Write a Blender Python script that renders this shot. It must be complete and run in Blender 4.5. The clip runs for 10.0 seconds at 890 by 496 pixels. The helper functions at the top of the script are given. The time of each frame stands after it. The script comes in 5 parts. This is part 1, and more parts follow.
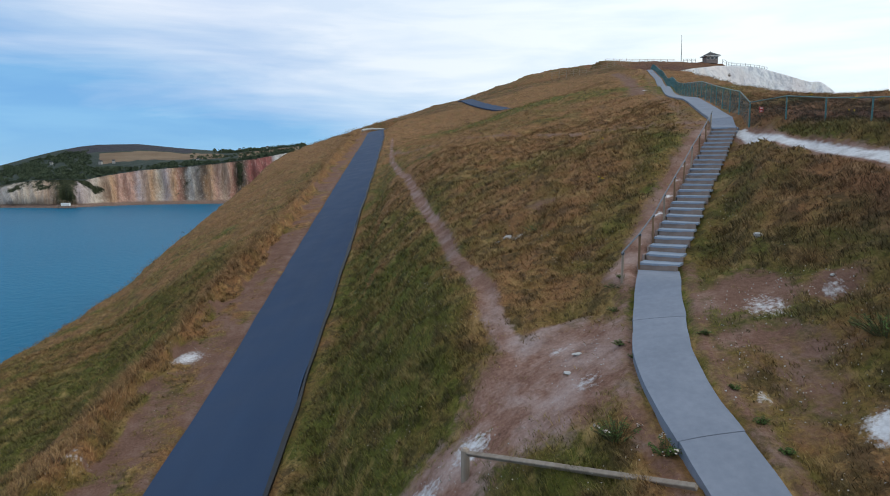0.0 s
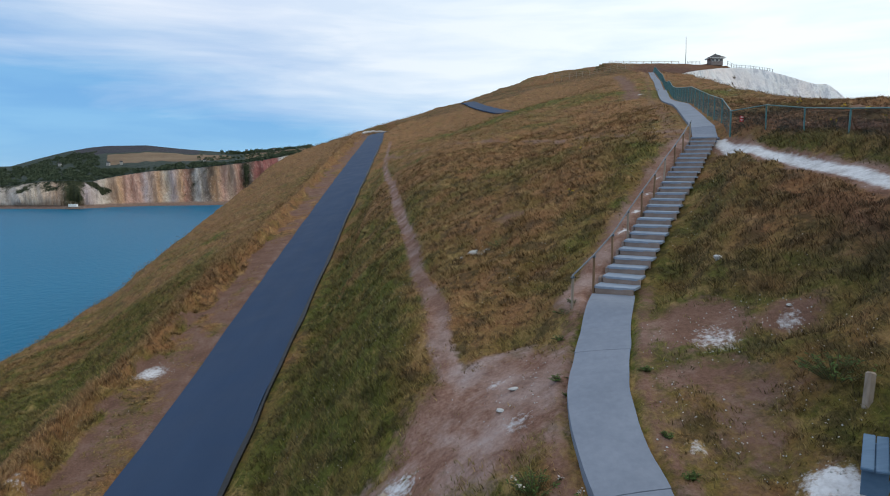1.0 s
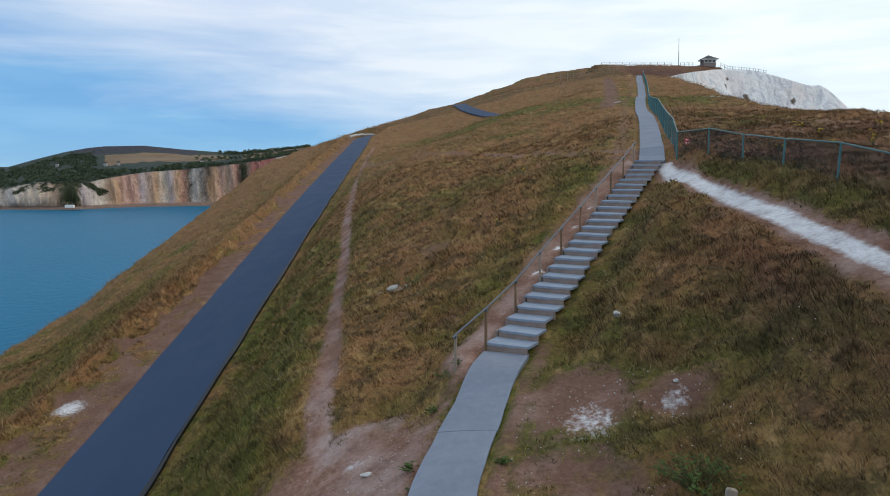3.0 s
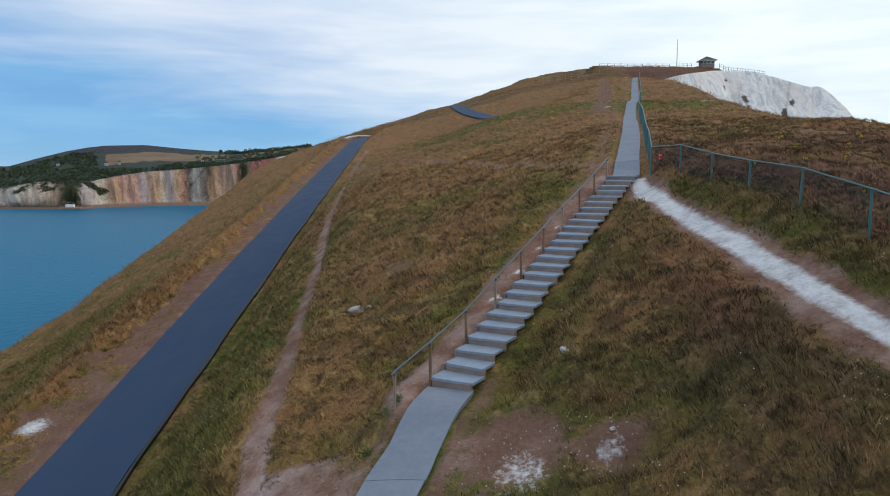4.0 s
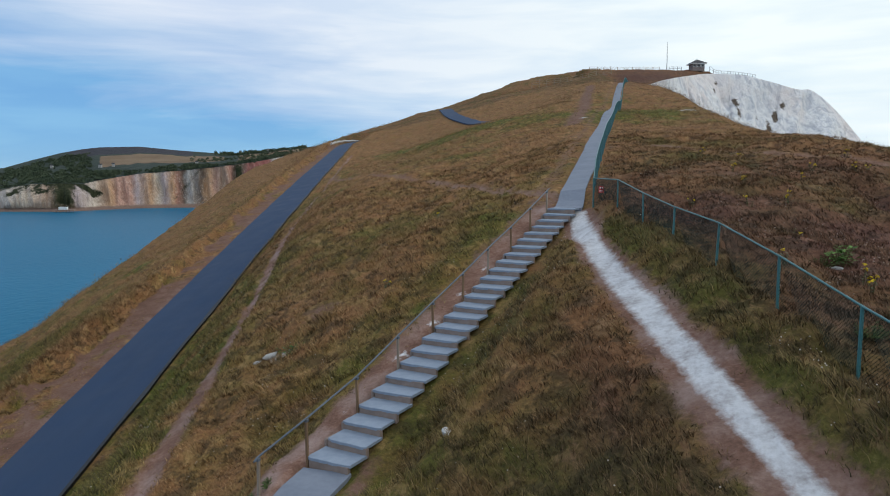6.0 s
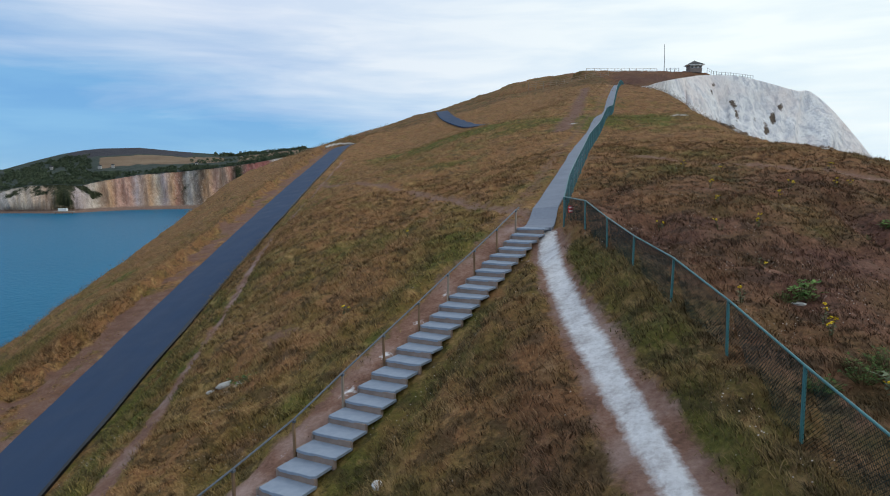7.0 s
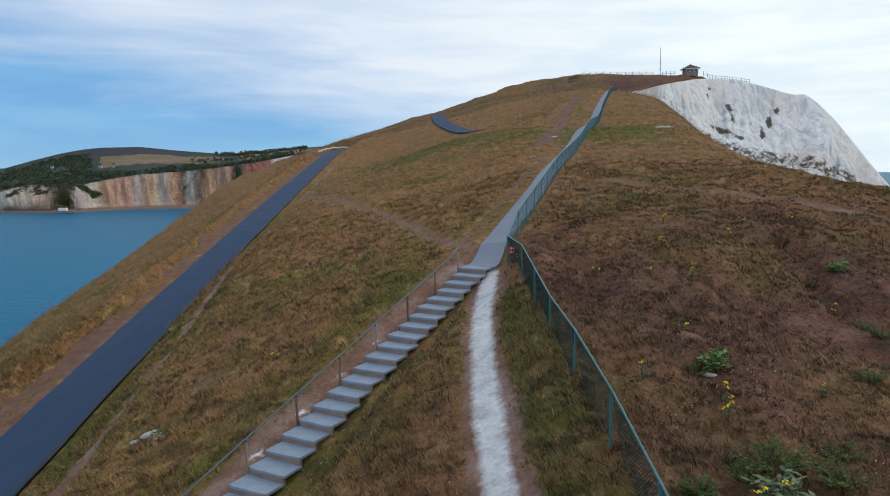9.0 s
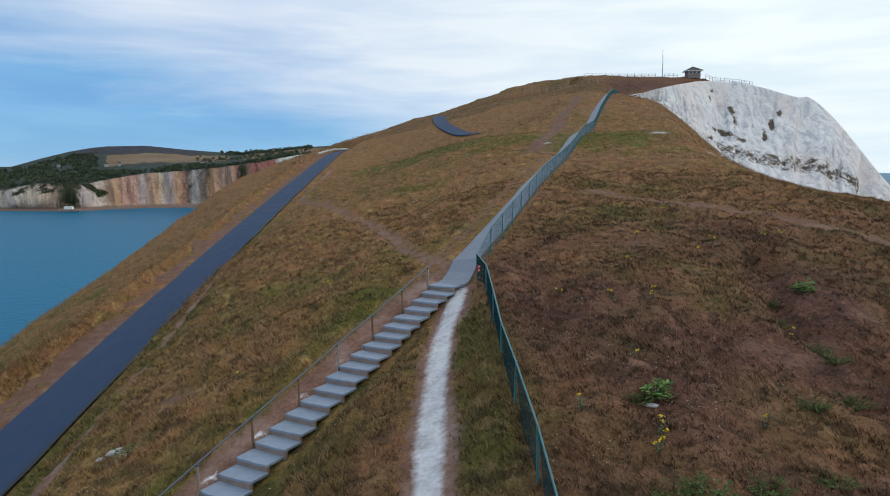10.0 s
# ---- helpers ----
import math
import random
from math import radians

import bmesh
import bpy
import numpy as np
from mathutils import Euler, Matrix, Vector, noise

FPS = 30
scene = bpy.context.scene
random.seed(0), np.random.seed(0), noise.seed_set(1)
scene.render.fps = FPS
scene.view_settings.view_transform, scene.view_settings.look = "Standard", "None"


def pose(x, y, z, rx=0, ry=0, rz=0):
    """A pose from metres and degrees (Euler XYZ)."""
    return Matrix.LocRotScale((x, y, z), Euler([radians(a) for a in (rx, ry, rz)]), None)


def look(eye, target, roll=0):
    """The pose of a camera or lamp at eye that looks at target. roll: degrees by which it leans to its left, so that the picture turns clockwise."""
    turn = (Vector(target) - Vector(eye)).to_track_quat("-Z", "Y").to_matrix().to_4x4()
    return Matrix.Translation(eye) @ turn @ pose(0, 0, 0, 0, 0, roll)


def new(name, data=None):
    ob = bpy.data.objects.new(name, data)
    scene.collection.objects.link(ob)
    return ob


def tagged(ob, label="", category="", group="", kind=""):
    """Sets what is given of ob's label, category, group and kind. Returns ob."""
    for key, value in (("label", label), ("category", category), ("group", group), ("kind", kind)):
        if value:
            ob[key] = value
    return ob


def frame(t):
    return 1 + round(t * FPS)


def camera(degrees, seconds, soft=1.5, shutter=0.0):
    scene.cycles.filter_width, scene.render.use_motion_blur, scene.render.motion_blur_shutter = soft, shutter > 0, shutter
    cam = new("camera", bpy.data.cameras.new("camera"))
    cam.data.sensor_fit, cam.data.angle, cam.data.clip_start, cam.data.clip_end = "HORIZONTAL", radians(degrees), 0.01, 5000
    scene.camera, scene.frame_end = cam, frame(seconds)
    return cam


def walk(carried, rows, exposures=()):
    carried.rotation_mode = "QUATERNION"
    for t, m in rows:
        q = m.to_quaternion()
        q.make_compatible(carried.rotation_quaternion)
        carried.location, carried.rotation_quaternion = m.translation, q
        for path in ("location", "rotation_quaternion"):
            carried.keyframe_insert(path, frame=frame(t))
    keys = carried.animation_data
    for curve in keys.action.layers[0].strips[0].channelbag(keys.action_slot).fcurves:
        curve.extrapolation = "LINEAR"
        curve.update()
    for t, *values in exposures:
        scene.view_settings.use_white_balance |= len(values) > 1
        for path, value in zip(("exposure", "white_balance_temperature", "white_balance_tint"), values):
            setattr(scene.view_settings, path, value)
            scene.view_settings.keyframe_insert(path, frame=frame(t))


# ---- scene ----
# Camera: a drone that glides to its right, upwards and ahead. z = 0 is its first height.
cam = camera(66.0, 10.0, soft=1.0)
ROWS = [
    (0.0, 0.000, -0.000, -0.000, -0.000, -7.036, 0.000),
    (0.5, 0.981, 0.674, 0.216, 0.435, -6.939, -0.090),
    (1.0, 1.847, 1.226, 0.439, 0.606, -6.922, -0.068),
    (1.5, 2.632, 1.688, 0.638, 0.706, -6.926, -0.169),
    (2.0, 3.415, 2.221, 0.882, 0.678, -6.954, -0.084),
    (2.5, 4.249, 2.781, 1.223, 0.578, -6.953, 0.016),
    (4.0, 6.462, 4.064, 2.286, 0.711, -7.025, -0.042),
    (4.5, 7.209, 4.459, 2.628, 0.803, -7.032, -0.023),
    (5.0, 7.823, 4.969, 3.008, 0.596, -7.067, 0.103),
    (5.5, 8.435, 5.286, 3.302, 0.429, -7.007, 0.037),
    (7.0, 10.576, 6.666, 4.365, 0.492, -6.981, 0.200),
    (7.5, 11.112, 6.940, 4.732, 0.651, -6.965, 0.031),
    (8.0, 11.732, 7.058, 5.102, 0.745, -6.976, 0.025),
    (8.5, 12.291, 7.227, 5.487, 0.672, -7.016, 0.081),
    (9.0, 12.994, 7.398, 5.910, 0.639, -7.052, 0.080),
    (9.5, 13.720, 7.390, 6.317, 0.889, -7.009, -0.141),
    (10.0, 14.423, 7.340, 6.659, 1.092, -7.103, -0.102),
]
walk(cam, [(t, pose(x, y, z, 90 + pitch, roll, yaw)) for t, x, y, z, yaw, pitch, roll in ROWS], [(0.0, 0.0), (2.5, -0.03), (4.5, -0.07), (10.0, -0.09)])
SEA = -58.0

# ---- world and sun ----
SUN_HEIGHT, SUN_TURN = radians(32), radians(70)
world = bpy.data.worlds.new("evening_sky")
scene.world = world
world.use_nodes = True
wt = world.node_tree
wt.nodes.clear()


def wnode(kind, **values):
    n = wt.nodes.new(kind)
    for k, v in values.items():
        n.inputs[k].default_value = v
    return n


sky = wt.nodes.new("ShaderNodeTexSky")
sky.sky_type, sky.sun_disc = "NISHITA", False
sky.sun_elevation, sky.sun_rotation = SUN_HEIGHT, SUN_TURN
sky.air_density, sky.dust_density, sky.ozone_density = 0.7, 0.0, 5.0
coord = wt.nodes.new("ShaderNodeTexCoord")
split = wt.nodes.new("ShaderNodeSeparateXYZ")
wt.links.new(coord.outputs["Generated"], split.inputs[0])


def wmath(op, a, b=0.0, clamp=False):
    n = wt.nodes.new("ShaderNodeMath")
    n.operation, n.use_clamp = op, clamp
    for i, v in enumerate((a, b)):
        if isinstance(v, (int, float)):
            n.inputs[i].default_value = v
        else:
            wt.links.new(v, n.inputs[i])
    return n.outputs[0]


# Stratus in long flat bands, thick overhead and towards the low sun, open above the sea
flat = wt.nodes.new("ShaderNodeMapping")
flat.inputs["Scale"].default_value = (1.6, 1.6, 11.0)
flat.inputs["Rotation"].default_value = (0.05, 0.07, 0)
wt.links.new(coord.outputs["Generated"], flat.inputs[0])
bands = wnode("ShaderNodeTexNoise", Scale=2.2, Detail=7.0, Roughness=0.55, Distortion=0.4)
wt.links.new(flat.outputs[0], bands.inputs["Vector"])
height = wmath("MULTIPLY", wmath("SUBTRACT", split.outputs["Z"], 0.07), 6.6)
side = wmath("MULTIPLY", wmath("ADD", split.outputs["X"], 0.06), 1.5)
cover = wmath("ADD", wmath("ADD", height, side), wmath("MULTIPLY", wmath("SUBTRACT", bands.outputs["Fac"], 0.5), 1.25))
cover = wmath("MULTIPLY", wmath("ADD", cover, 0.47), 1.1, clamp=True)
glow = wnode("ShaderNodeMix")
glow.data_type = "RGBA"
glow.inputs[6].default_value, glow.inputs[7].default_value = (0.69, 0.78, 0.92, 1), (0.87, 0.97, 1.0, 1)
wt.links.new(wmath("ADD", wmath("MULTIPLY", split.outputs["X"], 1.6), 0.45, clamp=True), glow.inputs[0])
clear = wnode("ShaderNodeMix")
clear.data_type, clear.blend_type = "RGBA", "MULTIPLY"
clear.inputs[0].default_value, clear.inputs[7].default_value = 1.0, (0.13, 0.15, 0.15, 1)
wt.links.new(sky.outputs[0], clear.inputs[6])
mixed = wnode("ShaderNodeMix")
mixed.data_type = "RGBA"
wt.links.new(cover, mixed.inputs[0])
low = wnode("ShaderNodeMix")
low.data_type = "RGBA"
low.inputs[0].default_value, low.inputs[7].default_value = 0.8, (0.195, 0.435, 0.74, 1)
wt.links.new(clear.outputs[2], low.inputs[6])
wt.links.new(low.outputs[2], mixed.inputs[6])
wt.links.new(glow.outputs[2], mixed.inputs[7])
veil = wnode("ShaderNodeTexNoise", Scale=3.1, Detail=5.0, Roughness=0.5, Distortion=0.3)
wt.links.new(flat.outputs[0], veil.inputs["Vector"])
tone = wnode("ShaderNodeMix")
tone.data_type, tone.blend_type = "RGBA", "MULTIPLY"
tone.inputs[0].default_value = 1.0
shade = wnode("ShaderNodeMix")
shade.data_type = "RGBA"
shade.inputs[6].default_value, shade.inputs[7].default_value = (0.89, 0.93, 0.98, 1), (1.06, 1.04, 1.02, 1)
wt.links.new(wmath("MULTIPLY", wmath("SUBTRACT", veil.outputs["Fac"], 0.38), 4.2, clamp=True), shade.inputs[0])
wt.links.new(mixed.outputs[2], tone.inputs[6])
wt.links.new(shade.outputs[2], tone.inputs[7])
back = wnode("ShaderNodeBackground", Strength=1.06)
wt.links.new(tone.outputs[2], back.inputs[0])
wout = wt.nodes.new("ShaderNodeOutputWorld")
wt.links.new(back.outputs[0], wout.inputs[0])

sun = new("sun", bpy.data.lights.new("sun", "SUN"))
sun.data.energy, sun.data.angle, sun.data.color = 0.8, radians(14), (1.0, 0.96, 0.92)
sun.matrix_world = look((math.sin(SUN_TURN) * 100, math.cos(SUN_TURN) * 100, math.tan(SUN_HEIGHT) * 100), (0, 0, 0))


# ---- materials ----
class Mat:
    """A small builder of procedural materials: colours, noises and masks wired into one Principled shader."""

    def __init__(self, name, rough=0.9, metal=0.0, spec=0.3):
        self.m = bpy.data.materials.new(name)
        self.m.use_nodes = True
        self.t = self.m.node_tree
        self.b = self.t.nodes["Principled BSDF"]
        self.b.inputs["Roughness"].default_value, self.b.inputs["Metallic"].default_value = rough, metal
        self.b.inputs["Specular IOR Level"].default_value = spec
        self.co = self.t.nodes.new("ShaderNodeTexCoord").outputs["Object"]
        self.geo = self.t.nodes.new("ShaderNodeNewGeometry")

    def put(self, socket, v):
        if isinstance(v, (int, float)):
            socket.default_value = v
        elif isinstance(v, (tuple, list)):
            socket.default_value = (*v, 1)[:4] if len(socket.default_value) == 4 else v
        else:
            self.t.links.new(v, socket)

    def noise(self, scale, detail=4.0, rough=0.55, stretch=None, warp=0.0, at=None):
        n = self.t.nodes.new("ShaderNodeTexNoise")
        n.inputs["Scale"].default_value, n.inputs["Detail"].default_value = scale, detail
        n.inputs["Roughness"].default_value, n.inputs["Distortion"].default_value = rough, warp
        src = at or self.co
        if stretch:
            k = self.t.nodes.new("ShaderNodeMapping")
            k.inputs["Scale"].default_value = stretch
            self.t.links.new(src, k.inputs[0])
            src = k.outputs[0]
        self.t.links.new(src, n.inputs["Vector"])
        return n.outputs["Fac"]

    def math(self, op, a, b=0.0, clamp=False):
        n = self.t.nodes.new("ShaderNodeMath")
        n.operation, n.use_clamp = op, clamp
        self.put(n.inputs[0], a), self.put(n.inputs[1], b)
        return n.outputs[0]

    def span(self, v, lo, hi, to0=0.0, to1=1.0):
        n = self.t.nodes.new("ShaderNodeMapRange")
        for i, x in enumerate((v, lo, hi, to0, to1)):
            self.put(n.inputs[i], x)
        return n.outputs[0]

    def mix(self, fac, a, b, kind="MIX"):
        n = self.t.nodes.new("ShaderNodeMix")
        n.data_type, n.blend_type = "RGBA", kind
        self.put(n.inputs[0], fac), self.put(n.inputs[6], a), self.put(n.inputs[7], b)
        return n.outputs[2]

    def ramp(self, fac, *stops):
        n = self.t.nodes.new("ShaderNodeValToRGB")
        r = n.color_ramp
        while len(r.elements) < len(stops):
            r.elements.new(0.5)
        for e, (p, c) in zip(r.elements, stops):
            e.position, e.color = p, (*c, 1)
        self.put(n.inputs[0], fac)
        return n.outputs[0]

    def attr(self, name):
        n = self.t.nodes.new("ShaderNodeAttribute")
        n.attribute_name = name
        return n.outputs["Fac"]

    def piece(self):
        n = self.t.nodes.new("ShaderNodeObjectInfo")
        return n.outputs["Random"]

    def done(self, colour, bump=None, strength=0.3, depth=0.02, rough=None):
        self.put(self.b.inputs["Base Color"], colour)
        if rough is not None:
            self.put(self.b.inputs["Roughness"], rough)
        if bump is not None:
            n = self.t.nodes.new("ShaderNodeBump")
            n.inputs["Strength"].default_value, n.inputs["Distance"].default_value = strength, depth
            self.put(n.inputs["Height"], bump)
            self.t.links.new(n.outputs[0], self.b.inputs["Normal"])
        return self.m


def simple(name, a, b, scale, rough=0.8, metal=0.0, bump=0.2, depth=0.01, stretch=None, spec=0.3):
    k = Mat(name, rough, metal, spec)
    fine, broad = k.noise(scale, 5, stretch=stretch), k.noise(scale * 0.13, 3)
    v = k.math("ADD", k.math("MULTIPLY", fine, 0.6), k.math("MULTIPLY", broad, 0.4))
    return k.done(k.ramp(v, (0.3, a), (0.7, b)), fine, bump, depth)


def straw_patches(k, c):
    """Bleached straw lying in swathes over the turf, redder where the heath is."""
    straw = k.mix(k.span(k.attr("rust"), 0.2, 0.7), (0.44, 0.285, 0.12), (0.27, 0.145, 0.095))
    return k.mix(k.span(k.noise(0.9, 7, 0.7, stretch=(1.5, 0.8, 1)), 0.53, 0.66, 0.0, 0.62), c, straw)


def land_material():
    k = Mat("dry_turf", 0.95, spec=0.1)
    fine, mid, broad = k.noise(9, 6, 0.65), k.noise(1.1, 5), k.noise(0.09, 4)
    streak = k.noise(2.2, 4, stretch=(1, 0.3, 1))
    v = k.math("ADD", k.math("MULTIPLY", mid, 0.5), k.math("MULTIPLY", fine, 0.5))
    dry = k.ramp(v, (0.3, (0.085, 0.046, 0.026)), (0.5, (0.268, 0.133, 0.057)), (0.68, (0.42, 0.243, 0.122)))
    green = k.ramp(v, (0.3, (0.030, 0.034, 0.012)), (0.52, (0.112, 0.114, 0.021)), (0.7, (0.235, 0.205, 0.054)))
    rust = k.ramp(v, (0.3, (0.030, 0.015, 0.012)), (0.52, (0.122, 0.058, 0.042)), (0.7, (0.225, 0.120, 0.092)))
    g = k.math("ADD", k.attr("green"), k.math("MULTIPLY", k.math("SUBTRACT", k.noise(0.45, 7, 0.66), 0.5), 3.2), clamp=True)
    c = k.mix(g, dry, green)
    r = k.math("ADD", k.attr("rust"), k.math("MULTIPLY", k.math("SUBTRACT", k.noise(0.5, 4), 0.5), 0.6), clamp=True)
    c = k.mix(k.math("MULTIPLY", r, k.attr("rust")), c, rust)
    # Dark patches: darker plants, and shade between tussocks put into the colour
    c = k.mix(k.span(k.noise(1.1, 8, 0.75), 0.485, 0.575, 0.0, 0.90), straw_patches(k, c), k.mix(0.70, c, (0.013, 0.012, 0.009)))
    soil = k.ramp(k.math("ADD", k.math("MULTIPLY", fine, 0.5), k.math("MULTIPLY", mid, 0.5)),
                  (0.3, (0.105, 0.052, 0.036)), (0.5, (0.252, 0.138, 0.100)), (0.7, (0.40, 0.26, 0.21)))
    earth = k.mix(0.55, soil, (0.100, 0.058, 0.042))
    soil = k.mix(k.span(k.noise(0.55, 6, 0.6), 0.46, 0.70, 0.0, 0.6), soil, (0.46, 0.385, 0.37))
    soil = k.mix(k.attr("dusty"), earth, soil)
    edge = k.math("MULTIPLY", k.math("SUBTRACT", k.noise(3.0, 6, 0.7), 0.5), 1.1)
    bare = k.math("MULTIPLY", k.math("ADD", k.math("SUBTRACT", k.attr("bare"), 0.42), edge), 3.0, clamp=True)
    c = k.mix(bare, c, soil)
    chalk = k.ramp(k.math("ADD", k.math("MULTIPLY", fine, 0.4), k.math("MULTIPLY", k.noise(1.7, 6, 0.65), 0.6)), (0.32, (0.34, 0.31, 0.31)), (0.52, (0.60, 0.59, 0.60)), (0.7, (0.74, 0.73, 0.74)))
    edge2 = k.math("MULTIPLY", k.math("SUBTRACT", k.noise(7.5, 7, 0.7), 0.5), 1.0)
    white = k.math("MULTIPLY", k.math("ADD", k.math("SUBTRACT", k.attr("chalk"), 0.5), edge2), 4.0, clamp=True)
    c = k.mix(white, c, chalk)
    strip = k.math("MULTIPLY", k.math("ADD", k.math("SUBTRACT", k.attr("strip"), 0.70), k.math("MULTIPLY", k.math("SUBTRACT", k.noise(4.0, 7, 0.7), 0.5), 0.30)), 7.0, clamp=True)
    c = k.mix(strip, c, chalk)
    relief = k.math("MULTIPLY", k.math("ADD", fine, k.math("MULTIPLY", streak, 0.5)), k.span(k.attr("chalk"), 0.2, 0.8, 1.0, 0.12))
    return k.done(c, relief, 0.7, 0.08)


def asphalt_material():
    k = Mat("asphalt", 0.85, spec=0.22)
    grit, broad, lane = k.noise(60, 4, 0.7), k.noise(0.5, 4), k.noise(0.8, 3, stretch=(1.2, 0.06, 1))
    v = k.math("ADD", k.math("MULTIPLY", broad, 0.5), k.math("MULTIPLY", lane, 0.5))
    c = k.ramp(v, (0.3, (0.022, 0.043, 0.088)), (0.7, (0.032, 0.059, 0.116)))
    c = k.mix(k.span(grit, 0.4, 0.7, 0, 0.5), c, (0.036, 0.062, 0.114))
    return k.done(c, grit, 0.35, 0.004, k.span(broad, 0.3, 0.7, 0.75, 0.95))


def concrete_material(name, a, b):
    k = Mat(name, 0.85, spec=0.3)
    grit, broad, spots = k.noise(45, 4, 0.7), k.noise(0.9, 5), k.noise(6, 5)
    v = k.math("ADD", k.math("MULTIPLY", broad, 0.6), k.math("MULTIPLY", spots, 0.4))
    c = k.ramp(v, (0.32, a), (0.66, b))
    c = k.mix(k.span(k.piece(), 0, 1, 0, 0.25), c, a)
    return k.done(c, grit, 0.3, 0.004)


M_LAND = land_material()
M_ASPHALT = asphalt_material()
M_DARK_SEAM = simple("dark_seam", (0.012, 0.013, 0.016), (0.03, 0.032, 0.036), 20, 0.6)
M_CONCRETE = concrete_material("pale_concrete", (0.155, 0.178, 0.225), (0.225, 0.250, 0.305))
M_TREAD = concrete_material("worn_tread_concrete", (0.19, 0.232, 0.30), (0.28, 0.325, 0.395))
M_RISER = concrete_material("stained_concrete", (0.20, 0.145, 0.12), (0.33, 0.255, 0.22))
M_STONE = simple("chalk_stone", (0.30, 0.29, 0.28), (0.62, 0.61, 0.60), 6, 0.95, bump=0.5, depth=0.02)
M_WOOD = simple("grey_timber", (0.20, 0.15, 0.11), (0.38, 0.31, 0.25), 9, 0.85, stretch=(1, 1, 0.15))
M_DARKWOOD = simple("weathered_brown_timber", (0.13, 0.075, 0.04), (0.27, 0.17, 0.10), 9, 0.85, stretch=(1, 1, 0.15))
M_STEEL = simple("galvanised_tube", (0.075, 0.09, 0.115), (0.15, 0.17, 0.20), 14, 0.5, 0.4)
M_GREENSTEEL = simple("green_coated_steel", (0.03, 0.12, 0.125), (0.06, 0.20, 0.21), 8, 0.45, 0.0, spec=0.5)
M_WIRE = simple("dark_green_wire", (0.007, 0.028, 0.030), (0.014, 0.048, 0.050), 8, 0.85, spec=0.08)
M_WIRE_PALE = simple("faded_green_wire", (0.03, 0.085, 0.10), (0.055, 0.13, 0.15), 8, 0.8, spec=0.1)
M_RED = simple("red_sign_paint", (0.50, 0.03, 0.035), (0.60, 0.05, 0.05), 8, 0.5)
M_WHITE = simple("white_paint", (0.70, 0.70, 0.68), (0.82, 0.82, 0.80), 8, 0.6)
M_ROOF = simple("slate_roof", (0.035, 0.035, 0.04), (0.08, 0.078, 0.08), 3, 0.8)
M_BLUEWOOD = simple("blue_painted_timber", (0.07, 0.13, 0.21), (0.13, 0.21, 0.31), 7, 0.7, stretch=(0.2, 1, 1))


# ---- the land ----
# Heights of the headland at stations ahead of the start (rows) and at slants x / (y + 15) across it (columns)
AHEAD = [5, 14, 22, 34, 55, 85, 120, 165, 215, 265]
SLANT = [-0.7, -0.4, -0.25, -0.12, 0, 0.14, 0.28, 0.45, 0.65, 1.0]
LAND = [
    (-15.9, -13.2, -11.8, -10.3, -8.8, -7.3, -6.4, -5.5, -3.2, 0.6),
    (-16.8, -13.1, -12.3, -11.2, -7.4, -4.6, -3.8, -1.3, 0.1, 0.5),
    (-17.9, -12.6, -11.5, -10.3, -5, -3.3, -1, 1, -0.1, -0),
    (-18.7, -13.3, -10, -8.7, -3.5, -0.1, 1.9, 2.8, 1.6, 0.4),
    (-20.6, -14.8, -8.1, -5.6, 0.3, 2.6, 5.1, 4.6, 3.3, -0.6),
    (-31.5, -15.8, -7.4, -2.6, 2.8, 6.7, 8.6, 5.4, 0.7, -3.8),
    (-41.6, -18.4, -6.5, 1.2, 4.9, 11.2, 14.3, 5.2, -5.7, -15),
    (-52.8, -20.3, -1.7, 5.8, 8.2, 14.4, 21.3, 1.7, -11.9, -29.3),
    (-62.6, -21.3, -0.8, 9.9, 15.9, 23.8, 24.7, -23.8, -22.8, -46.3),
    (-70.5, -24.7, -3.5, 12.3, 21.9, 30.7, 35.5, 10.7, -25.9, -73.8),
]
GRID = np.array(LAND, float)


def shares(s, stations):
    S = np.array(stations, float)
    s = np.clip(np.asarray(s, float).ravel(), S[0], S[-1])
    i = np.clip(np.searchsorted(S, s) - 1, 0, len(S) - 2)
    t = (s - S[i]) / (S[i + 1] - S[i])
    w = np.zeros((len(s), len(S)))
    rows = np.arange(len(s))
    for k, c in zip((i - 1, i, i + 1, i + 2), ((-t + 2 * t**2 - t**3) / 2, (2 - 5 * t**2 + 3 * t**3) / 2, (t + 4 * t**2 - 3 * t**3) / 2, (t**3 - t**2) / 2)):
        np.add.at(w, (rows, np.clip(k, 0, len(S) - 1)), c)
    return w


def smooth(v, lo, hi):
    t = np.clip((v - lo) / (hi - lo), 0, 1)
    return t * t * (3 - 2 * t)


def bumps(x, y, size, seed=0.0):
    """Cheap value noise, about -1 to 1, with features of that size."""
    x, y = np.asarray(x, float) / size + seed * 17.3, np.asarray(y, float) / size + seed * 9.1
    xi, yi = np.floor(x).astype(np.int64), np.floor(y).astype(np.int64)
    u, v = x - xi, y - yi
    u, v = u * u * (3 - 2 * u), v * v * (3 - 2 * v)

    def h(a, b):
        n = (a * 374761393 + b * 668265263) & 0xFFFFFFFF
        n = ((n ^ (n >> 13)) * 1274126177) & 0xFFFFFFFF
        return ((n ^ (n >> 16)) & 0xFFFF) / 32767.5 - 1

    return (h(xi, yi) * (1 - u) + h(xi + 1, yi) * u) * (1 - v) + (h(xi, yi + 1) * (1 - u) + h(xi + 1, yi + 1) * u) * v


